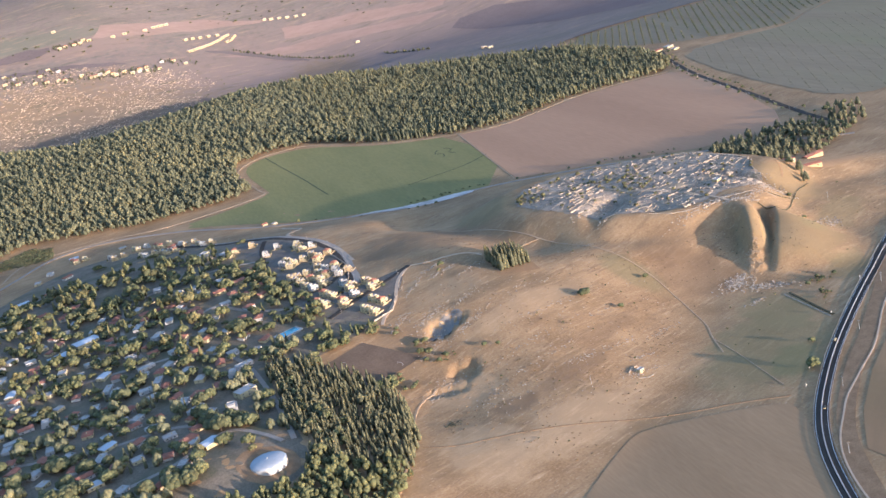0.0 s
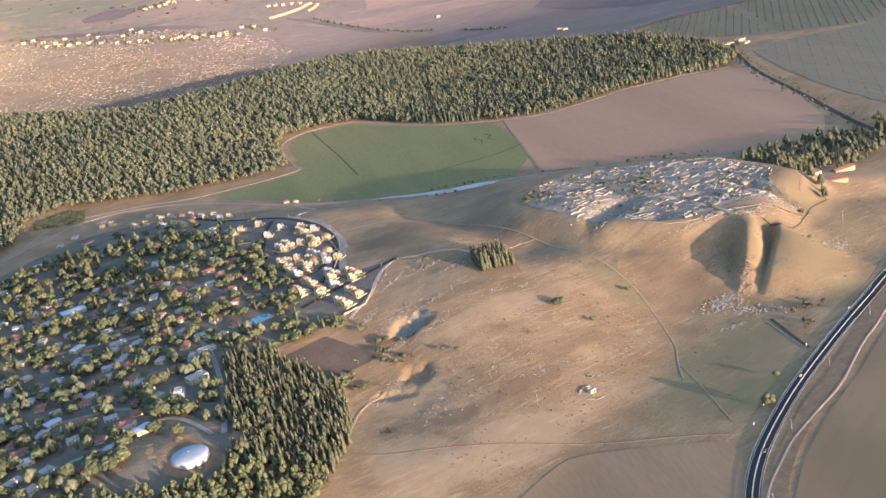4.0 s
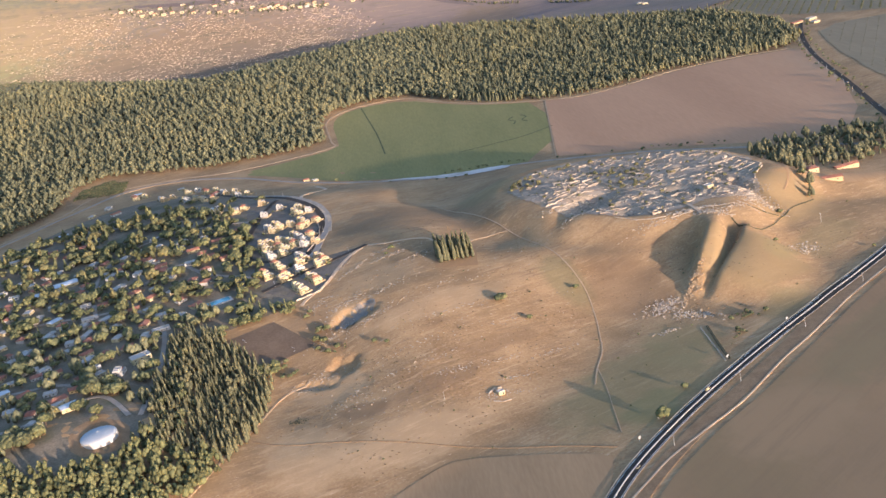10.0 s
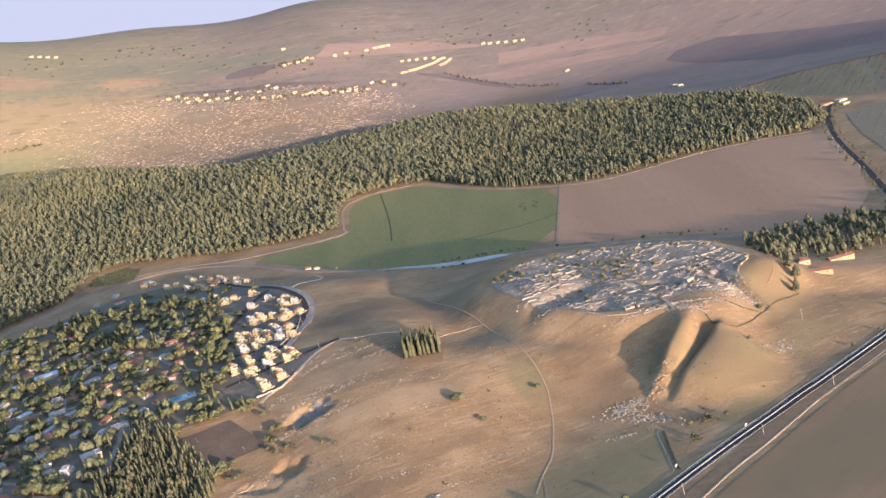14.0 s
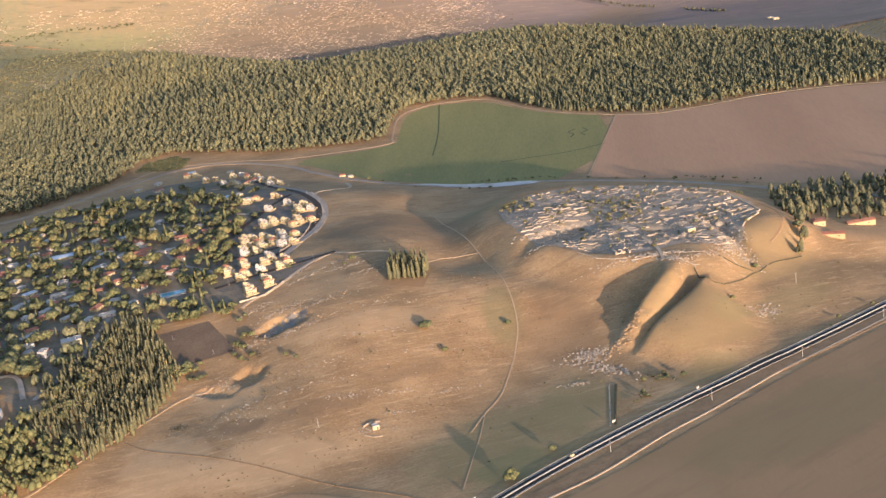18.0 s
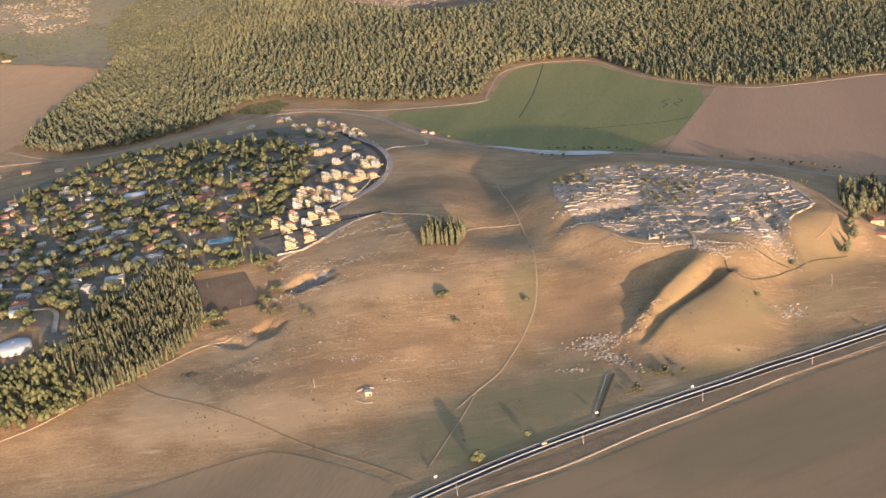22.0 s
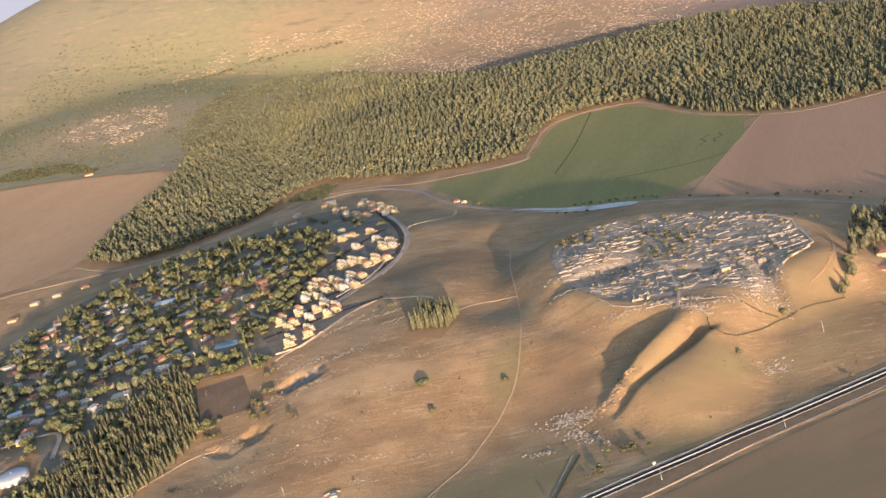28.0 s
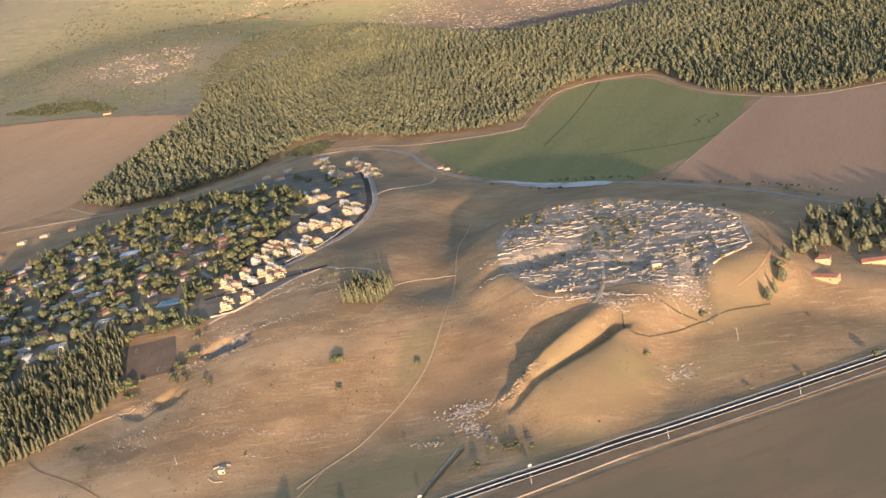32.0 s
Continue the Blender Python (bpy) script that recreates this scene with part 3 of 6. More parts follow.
drape("quarter_ground", [(-461, 66), (-436, 104), (-430, 150), (-423, 200), (-420, 240), (-423, 284), (-441, 344), (-490, 432), (-540, 420), (-524, 341), (-528, 165), (-512, 96), (-496, 16), (-448, -26), (-428, -20), (-392, 40), (-374, 88), (-402, 84)], M_PAVED, "grey paved plots between the new houses", "ground", lift=0.28, step=10, soft=1)

# roads
MAIN = [(-330, -760), (-262, -575), (-213, -478), (-143, -398), (-50, -316), (84, -210), (174, -138), (330, -10), (520, 160), (800, 420)]
main_road = strip("road", MAIN, 11.5, M_ROAD, "two-lane asphalt road with painted white edge lines", lift=0.7)
for side in (-4.9, 4.9):
    strip("edge_line", MAIN, 0.35, M_LINE, "", lift=0.72, shift=side, parent=main_road, deep=0.0)
strip("median_barrier", MAIN, 0.8, M_CONC, "", lift=1.3, parent=main_road, deep=0.65)
strip("road_verge", [(-255, -590), (-206, -490), (-136, -412), (-66, -352), (32, -262), (84, -219), (174, -149), (330, -20), (520, 148)], 15, M_TRACK, "rough brown verge beside the main road", "verge", lift=0.3, shift=5.5)
strip("service_track", [(-300, -740), (-236, -540), (-178, -461), (-128, -420), (-82, -386), (-28, -334), (10, -302), (51, -264), (83, -235), (164, -169), (340, -20), (540, 140)], 1.6, M_DIRT, "pale dirt track along the main road", "track", lift=0.5)
BACK = [(-1400, 330), (-1266, 430), (-1130, 500), (-985, 560), (-870, 700), (-790, 790), (-690, 800), (-580, 740), (-510, 650), (-446, 587), (-340, 512), (-235, 480), (-130, 478), (31, 414), (144, 338), (250, 262), (360, 170)]
strip("back_road", BACK, 6.5, M_SHOULDER, "narrow pale road round the mound and village", lift=0.6)
strip("back_shoulder", BACK[:11], 13, M_GRASS, "bare earth shoulders of the back road", "track", lift=0.35)
strip("valley_road", [(620, 1150), (560, 1000), (500, 800), (450, 560), (400, 330), (390, 230)], 9, M_ROAD, "dark asphalt road lined with cars and posts", lift=0.6)
RING = [(-461, 70), (-438, 104), (-431, 150), (-424, 200), (-421, 240), (-424, 284), (-442, 344), (-493, 434), (-545, 520), (-601, 608)]
strip("ring_shoulder", [(x + 5, y) for x, y in RING], 15, M_SHOULDER, "pale gravel shoulder of the curved street", "street", lift=0.35)
strip("ring_road", RING, 8, M_ROAD, "curved asphalt street round new houses", "street", lift=0.6)
strip("inner_street", [(-432, 160), (-449, 131), (-465, 114), (-488, 104), (-509, 125), (-519, 165), (-514, 252), (-503, 341), (-488, 395)], 6.5, M_ROAD, "asphalt street between new houses", "street", lift=0.6)
strip("rim_track", [(-411, 190), (-413, 265), (-436, 337), (-452, 404), (-420, 478), (-437, 548)], 5, M_DIRT, "pale curved dirt road", "track", lift=0.5)
strip("lower_street", [(-490, 12), (-477, 20), (-436, 47), (-394, 70), (-366, 92)], 7, M_ROAD, "asphalt street below the new houses", "street", lift=0.6)
strip("grove_path", [(-366, 90), (-345, 80), (-318, 75), (-294, 70), (-284, 54)], 3, M_DIRT, "pale footpath to the grove", "path", lift=0.4)
strip("mound_path", [(-273, 300), (-235, 180), (-195, 72), (-165, -20), (-150, -102), (-152, -160), (-158, -205), (-164, -238), (-176, -268), (-186, -300)], 1.3, M_PATH, "pale footpath across the dry slope", "path", lift=0.3)
strip("field_path", [(-176, -268), (-178, -310), (-182, -350), (-186, -392)], 0.7, M_PATH, "faint trodden line across the olive field", "path", lift=0.3)
strip("field_track", [(-640, -440), (-561, -386), (-530, -348), (-495, -277), (-470, -215), (-440, -190)], 2.2, M_PATH, "pale track along the wood's edge", "track", lift=0.4)

# ---- helpers for things ----


def part(name, bm, material, parent, label=""):
    me = bpy.data.meshes.new(name)
    bm.to_mesh(me)
    bm.free()
    me.materials.append(material)
    ob = new(name, me)
    ob.parent = parent
    if label:
        ob["label"] = label
    return ob


def base(name, label, category, group="", kind=""):
    return tagged(new(name), label, category, group, kind)


def box(bm, x, y, z, w, d, h, rz=0.0, bevel=0.0):
    """A box with the middle of its foot at (x, y, z)."""
    r = bmesh.ops.create_cube(bm, size=1.0, matrix=pose(x, y, z + h / 2, 0, 0, rz) @ Matrix.Diagonal((w, d, h, 1)))
    if bevel:
        bmesh.ops.bevel(bm, geom=list({e for v in r["verts"] for e in v.link_edges}), offset=bevel, segments=1, affect="EDGES")
    return bm


def boxes(*rows, bevel=0.0):
    bm = bmesh.new()
    for r in rows:
        box(bm, *r, bevel=bevel)
    return bm


def cone(bm, x, y, z, r1, r2, h, n=10):
    bmesh.ops.create_cone(bm, cap_ends=True, segments=n, radius1=r1, radius2=r2, depth=h, matrix=pose(x, y, z + h / 2))
    return bm


def ground_z(x, y):
    return float(rough_land(np.array([x]), np.array([y]))[0])


PHI = (1 + 5 ** 0.5) / 2
ICO_V = np.array([(-1, PHI, 0), (1, PHI, 0), (-1, -PHI, 0), (1, -PHI, 0), (0, -1, PHI), (0, 1, PHI), (0, -1, -PHI), (0, 1, -PHI), (PHI, 0, -1), (PHI, 0, 1), (-PHI, 0, -1), (-PHI, 0, 1)]) / 1.9
ICO_F = np.array([(0, 11, 5), (0, 5, 1), (0, 1, 7), (0, 7, 10), (0, 10, 11), (1, 5, 9), (5, 11, 4), (11, 10, 2), (10, 7, 6), (7, 1, 8), (3, 9, 4), (3, 4, 2), (3, 2, 6), (3, 6, 8), (3, 8, 9), (4, 9, 5), (2, 4, 11), (6, 2, 10), (8, 6, 7), (9, 8, 1)])
rng = np.random.default_rng(7)


def clumps(rows):
    """Ragged tufts of foliage: rows of x, y, z, radius, tallness."""
    vs, fs = [], []
    for i, (x, y, z, r, tall) in enumerate(rows):
        turn = np.linalg.qr(rng.normal(size=(3, 3)))[0]
        v = (ICO_V @ turn) * rng.uniform(0.62, 1.3, (12, 1)) * r
        v[:, 2] *= tall
        vs.append(v + (x, y, z))
        fs.append(ICO_F + 12 * i)
    return np.concatenate(vs), np.concatenate(fs)


def trunk(h, r0, r1, n=5, lean=0.0):
    a = np.arange(n) * 2 * math.pi / n
    ring = np.c_[np.cos(a), np.sin(a)]
    v = np.concatenate([np.c_[ring * r0, np.full(n, -0.6)], np.c_[ring * r1 + (lean, 0), np.full(n, h)]])
    f = [(i, (i + 1) % n, n + (i + 1) % n) for i in range(n)] + [(i, n + (i + 1) % n, n + i) for i in range(n)]
    return v, np.array(f)


def pine_rows(h, w, k):
    """A pine's crown: tufts round the stem, wide below and pointed above."""
    rows = []
    for i in range(k):
        s = (i + 0.5) / k
        a, reach = i * 2.4 + rng.uniform(-0.4, 0.4), w * 0.42 * (1 - s) ** 0.8
        rows.append((reach * math.cos(a), reach * math.sin(a), h * (0.38 + 0.56 * s), w * (0.45 - 0.25 * s), 1.4))
    return rows


def cypress_rows(h, w, k):
    rows = []
    for i in range(k):
        s = (i + 0.5) / k
        rows.append((rng.uniform(-0.07, 0.07) * w, rng.uniform(-0.07, 0.07) * w, h * (0.12 + 0.80 * s), w * (0.5 - 0.36 * s), 2.0))
    return rows


def round_rows(h, w, k):
    rows = []
    for i in range(k):
        a, u = i * 2.4, rng.uniform(0, 1)
        reach = w * 0.40 * math.sqrt((i + 0.5) / k)
        rows.append((reach * math.cos(a), reach * math.sin(a), h * (0.48 + 0.38 * (1 - (reach / (w * 0.42)) ** 2) * (0.55 + 0.45 * u)), w * rng.uniform(0.17, 0.25), 0.9))
    return rows


def proto(rows, h, r):
    (cv, cf), (tv, tf) = clumps(rows), trunk(h, r, r * 0.5)
    return np.concatenate([cv, tv]), np.concatenate([cf, tf + len(cv)]), np.r_[np.zeros(len(cf)), np.ones(len(tf))]


def wood(name, spots, protos, leaf, label, category="forest", scale=(0.75, 1.25), parent=None):
    """Very many trees as one mesh."""
    vs, fs, ms, at = [], [], [], 0
    for n, (x, y) in enumerate(spots):
        v, f, m = protos[int(rng.integers(len(protos)))]
        a, s = rng.uniform(0, 6.28), rng.uniform(*scale)
        c, d = math.cos(a) * s, math.sin(a) * s
        sz = s * rng.uniform(0.85, 1.2)
        vs.append(np.c_[v[:, 0] * c - v[:, 1] * d + x, v[:, 0] * d + v[:, 1] * c + y, v[:, 2] * sz])
        fs.append(f + at)
        ms.append(m)
        at += len(v)
    xy = np.array(spots)
    z = np.repeat(rough_land(xy[:, 0], xy[:, 1]), [len(v) for v in vs])
    v = np.concatenate(vs)
    v[:, 2] += z
    ob = raw(name, v, np.concatenate(fs), [leaf, M_BARK], smooth=True, index=np.concatenate(ms))
    return tagged(ob, label, category, kind="stuff")


def cloud_at(cx, cy, rx, ry, k):
    """Spots gathered loosely round a middle."""
    return [(cx + u * rx * 0.5, cy + v * ry * 0.5) for u, v in rng.normal(size=(k, 2))]


def scatter(poly, gap, jitter=0.45, away=(), thin=None):
    """Spots inside a polygon on a shaken grid."""
    xs, ys = [p[0] for p in poly], [p[1] for p in poly]
    gx, gy = np.meshgrid(np.arange(min(xs), max(xs), gap), np.arange(min(ys), max(ys), gap * 0.87))
    gx = gx.astype(float)
    gx[1::2] += gap / 2
    gx, gy = gx + rng.uniform(-jitter, jitter, gx.shape) * gap, gy + rng.uniform(-jitter, jitter, gy.shape) * gap
    keep = inside(poly, gx, gy)
    x, y = gx[keep], gy[keep]
    ok = np.ones(len(x), bool)
    for ax, ay, r in away:
        ok &= (x - ax) ** 2 + (y - ay) ** 2 > r * r
    if thin is not None:
        ok &= rng.uniform(0, 1, len(x)) < thin(x, y)
    return list(zip(x[ok], y[ok]))


# ---- woods ----
FOREST = [(-1200, 580), (-1090, 548), (-990, 600), (-905, 715), (-890, 850), (-840, 893), (-780, 880), (-640, 846), (-480, 862), (-425, 890), (-428, 1050), (-402, 1135), (-340, 1185), (-240, 1192), (-160, 1080), (-98, 1003), (0, 930), (80, 897), (170, 914), (278, 950), (400, 950), (492, 930), (560, 1010), (590, 1180), (560, 1500), (330, 1750), (50, 1880), (-250, 1900), (-400, 1800), (-555, 1715), (-700, 1630), (-850, 1665), (-1130, 1790), (-1230, 1600), (-1340, 1460), (-1410, 1320), (-1350, 1146), (-1300, 870)]
P_PINE = [proto(pine_rows(h, w, 5), h * 0.5, 0.25) for h, w in ((14.5, 6.8), (16, 6.4), (13.5, 7), (17, 6.6), (15, 6), (12.5, 6.8))]
P_PINE += [proto(round_rows(h, w, 5), h * 0.5, 0.25) for h, w in ((11.5, 8.5), (13, 9))]
P_PINE_FAR = [proto(pine_rows(h, w, 4), h * 0.5, 0.25) for h, w in ((12, 8), (13.5, 7.6), (11, 8.4))]
P_SPIRE = [proto(cypress_rows(h, w, 5), h * 0.2, 0.25) for h, w in ((15, 4.8), (18, 4.6), (13, 4.6), (16, 5.2))]
P_LEAFY = [proto(round_rows(h, w, 9), h * 0.5, 0.25) for h, w in ((9, 8), (10, 7), (11, 8.5))]
spots = scatter(FOREST, 9.5)
near_spots = [p for p in spots if p[1] < 1350 - 0.2 * p[0] and not (p[0] > -150)]
spire_spots = [p for p in spots if p[0] > -150]
far_spots = [p for p in spots if p[1] >= 1350 - 0.2 * p[0] and p[0] <= -150]
wood("pine_forest", near_spots, P_PINE, M_PINE, "dense olive green pine forest on a ridge", scale=(0.8, 1.45))
wood("pine_forest", far_spots, P_PINE_FAR, M_PINE, "dense pine forest along the ridge top", scale=(0.8, 1.4))
bright = [p for p in spire_spots if rng.uniform() < 0.10 + 0.1 * math.sin(p[0] * 0.02) * math.sin(p[1] * 0.017)]
wood("pale_conifers", [(x + 4, y + 3) for x, y in bright], P_PINE, M_YLEAF, "paler yellow-green trees among the conifers", scale=(0.8, 1.2))
wood("conifer_forest", spire_spots, P_SPIRE + P_PINE[:3], M_PINE, "dark forest of slender conifers and pines", scale=(0.8, 1.4))
SCRUBW = [(-1380, 1230), (-1400, 1420), (-1250, 1640), (-1150, 1810), (-980, 1760), (-1080, 1950), (-1300, 2200), (-1900, 2350), (-2500, 2300), (-2500, 1400), (-2000, 1310), (-1640, 1240)]
P_BUSH = [proto(round_rows(h, w, 3), 1, 0.2) for h, w in ((5, 7), (4, 6), (6, 8))]
wood("hill_scrub", scatter(SCRUBW, 17, thin=lambda x, y: 0.25 + 0.5 * (np.sin(x * 0.011 + y * 0.004) * np.sin(y * 0.013) > -0.25)), P_BUSH, M_PINE, "green scrub on the rocky hillside", "scrub", scale=(0.7, 1.5))
wood("hill_scrub", scatter([(-1430, 1310), (-1240, 1610), (-1150, 1800), (-1080, 1930), (-1380, 2120), (-1600, 1950), (-1560, 1600), (-1500, 1400)], 10.5, thin=lambda x, y: 0.85 + 0.3 * np.sin(x * 0.02) * np.sin(y * 0.021)), P_BUSH, M_PINE, "dense green scrub above the forest", "scrub", scale=(1.0, 1.8))
wood("hill_scrub", scatter(HILL, 30, thin=lambda x, y: 0.35 + 0.3 * np.sin(x * 0.013) * np.sin(y * 0.017)), P_BUSH, M_LEAF, "scattered dark scrub on pale rocks", "scrub", scale=(0.5, 1.0))
BELT = [(-582, -62), (-545, -66), (-510, -115), (-474, -168), (-484, -268), (-520, -348), (-570, -398), (-660, -450), (-800, -430), (-930, -340), (-860, -262), (-730, -290), (-655, -318), (-600, -310), (-576, -258), (-590, -190), (-582, -140)]
belt = scatter(BELT, 6.3)
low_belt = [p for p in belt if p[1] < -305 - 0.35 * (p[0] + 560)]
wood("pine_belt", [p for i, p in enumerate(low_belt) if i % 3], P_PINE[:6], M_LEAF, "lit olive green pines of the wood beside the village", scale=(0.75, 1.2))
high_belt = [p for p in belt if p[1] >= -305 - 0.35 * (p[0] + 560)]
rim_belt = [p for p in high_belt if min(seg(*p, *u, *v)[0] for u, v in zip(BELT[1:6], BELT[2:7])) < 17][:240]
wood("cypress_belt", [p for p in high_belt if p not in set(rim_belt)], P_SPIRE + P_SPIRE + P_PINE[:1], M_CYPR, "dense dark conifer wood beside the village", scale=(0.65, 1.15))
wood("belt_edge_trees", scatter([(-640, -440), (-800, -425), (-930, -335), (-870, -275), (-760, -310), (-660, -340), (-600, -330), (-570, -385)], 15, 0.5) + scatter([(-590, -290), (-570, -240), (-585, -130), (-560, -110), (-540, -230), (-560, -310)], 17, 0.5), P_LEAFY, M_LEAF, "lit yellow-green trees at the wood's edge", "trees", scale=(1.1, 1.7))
# vineyard below the forest
rows = [(-840 + u * 0.93 - v * 0.36, 835 + u * 0.36 + v * 0.93) for v in np.arange(-60, 60, 7.0) for u in np.arange(-90, 90, 3.6)]
vx, vy = np.array(rows).T
rows = [p for p, k in zip(rows, inside([(-884, 800), (-876, 851), (-831, 879), (-790, 850), (-791, 790)], vx, vy)) if k]
wood("vineyard", rows, [proto(round_rows(2.6, 6.0, 3), 0.5, 0.1)], M_DLEAF, "rows of dark vines below the forest", "vineyard")
ORCH = [(585, 1630), (890, 1680), (1290, 1630), (1480, 1300), (1012, 1146), (885, 1044), (640, 1263)]
ca, sa = math.cos(radians(62)), math.sin(radians(62))
rows = [(1000 + u * ca - v * sa, 1350 + u * sa + v * ca) for v in np.arange(-600, 600, 19.0) for u in np.arange(-600, 600, 6.0)]
rx, ry = np.array(rows).T
rows = [p for p, k in zip(rows, inside(ORCH, rx, ry) & ~((np.abs(rx - 800 - 0.3 * (ry - 1350)) < 9)) & (rng.uniform(0, 1, len(rx)) < 0.93)) if k]
wood("orchard", rows, P_BUSH, M_DLEAF, "rows of orchard trees on the plain", "orchard", scale=(0.5, 0.75))
rows = [(800 + u * ca - v * sa, 760 + u * sa + v * ca) for v in np.arange(-500, 500, 22.0) for u in np.arange(-500, 500, 11.0)]
rx, ry = np.array(rows).T
rows = [p for p, k in zip(rows, inside([(625, 1057), (803, 1040), (1000, 990), (1200, 900), (1300, 600), (860, 515), (560, 340), (505, 380), (520, 610), (570, 860)], rx, ry) & (rng.uniform(0, 1, len(rx)) < 0.8)) if k]
wood("young_orchard", rows, P_BUSH, M_DLEAF, "faint rows of young orchard trees", "orchard", scale=(0.22, 0.4))
wood("tree_belt", [(-130 + i * 8 + rng.uniform(-4, 4), 2655 - i * 5.2 + rng.uniform(-4, 4)) for i in range(44)] + [(300 + i * 4.5 + rng.uniform(-4, 4), 2360 - i * 9 + rng.uniform(-8, 8)) for i in range(22)], P_PINE_FAR, M_CYPR, "dark windbreak of trees on the far plain", "trees", scale=(0.5, 0.9))


# ---- single trees ----
def tree(rows, h, r, leaf, name, label, group):
    e = base(name, label, "tree", group)
    tv, tf = trunk(h, r, r * 0.55, 7)
    limb = [(tv, tf)]
    for k in range(3):
        a = k * 2.1
        v, f = trunk(h * 0.55, r * 0.5, r * 0.2, 4)
        v = v.copy()
        v[4:, 0] += math.cos(a) * h * 0.35
        v[4:, 1] += math.sin(a) * h * 0.35
        v[:, 2] += h * 0.75
        limb.append((v, f))
    vs, fs, at = [], [], 0
    for v, f in limb:
        vs.append(v), fs.append(f + at)
        at += len(v)
    t = raw("trunk", np.concatenate(vs), np.concatenate(fs), [M_BARK], smooth=False)
    t.parent = e
    v, f = clumps(rows)
    c = raw("crown", v, f, [leaf], smooth=True)
    c.parent = e
    return e


def plant(kinds, spots, scale=(0.8, 1.2)):
    """Sets each kind of tree at spots in turn; the first of each is the original."""
    used = set()
    for x, y in spots:
        k = int(rng.integers(len(kinds)))
        m = pose(x, y, ground_z(x, y), 0, 0, rng.uniform(0, 360)) @ Matrix.Diagonal((*[rng.uniform(*scale)] * 3, 1))
        if k not in used:
            used.add(k)
            kinds[k].matrix_basis = m
            continue
        copy_thing(kinds[k], m).scale = m.to_scale()
    for k in range(len(kinds)):
        if k not in used:
            for o in (*kinds[k].children, kinds[k]):
                bpy.data.objects.remove(o)


# ---- houses ----
def gable(w, d, z, rise, over=0.5):
    bm = bmesh.new()
    a, b = w / 2 + over, d / 2 + over
    v = [bm.verts.new(p) for p in ((-a, -b, z), (a, -b, z), (a, b, z), (-a, b, z), (-a, 0, z + rise), (a, 0, z + rise))]
    w2 = [bm.verts.new((p.co.x, p.co.y, p.co.z - 0.22)) for p in v[:4]]
    for f in ((0, 1, 5, 4), (2, 3, 4, 5)):
        bm.faces.new([v[i] for i in f])
    bm.faces.new((v[1], v[2], v[5])), bm.faces.new((v[3], v[0], v[4]))
    bm.faces.new(w2[::-1])
    for i in range(4):
        bm.faces.new((v[i], w2[i], w2[(i + 1) % 4], v[(i + 1) % 4]))
    return bm


def hip(w, d, z, rise, over=0.5):
    bm = gable(w, d, z, rise, over)
    bm.verts.ensure_lookup_table()
    for i, s in ((4, 1), (5, -1)):
        bm.verts[i].co.x += s * min(d / 2, w / 2 - 0.6)
    return bm


def parapet(w, d, z, t=0.25, h=0.5):
    return boxes((0, -d / 2 + t / 2, z, w, t, h), (0, d / 2 - t / 2, z, w, t, h), (-w / 2 + t / 2, 0, z, t, d - 2 * t, h), (w / 2 - t / 2, 0, z, t, d - 2 * t, h), (0, 0, z - 0.05, w - 2 * t, d - 2 * t, 0.15))


def openings(e, w, d, z0, h, n, door=True, sills=True):
    for s in (-1, 1):
        for i in range(n):
            x = (i + 0.5) / n * w - w / 2
            g = part("window", boxes((x, s * d / 2, z0 + 0.9, 1.5, 0.16, 1.2)), M_GLASS, e)
            if sills:
                part("sill", boxes((x, s * (d / 2 + 0.1), z0 + 0.8, 1.7, 0.24, 0.1)), M_CONC, g)
        part("window", boxes((s * w / 2, 0, z0 + 0.9, 0.16, 1.4, 1.2)), M_GLASS, e)
    if door:
        part("door", boxes((w * 0.5 + 0.02, d * 0.28, z0, 0.14, 1.0, 2.05)), M_BARK, e)


def heater(e, x, y, z):
    t = part("water_heater", cone(bmesh.new(), x, y, z + 0.5, 0.4, 0.4, 1.2), M_WHITE, e, "white rooftop water tank")
    part("solar_panel", boxes((x + 1.0, y, z + 0.3, 1.4, 2.0, 0.1)), M_GLASS, t)


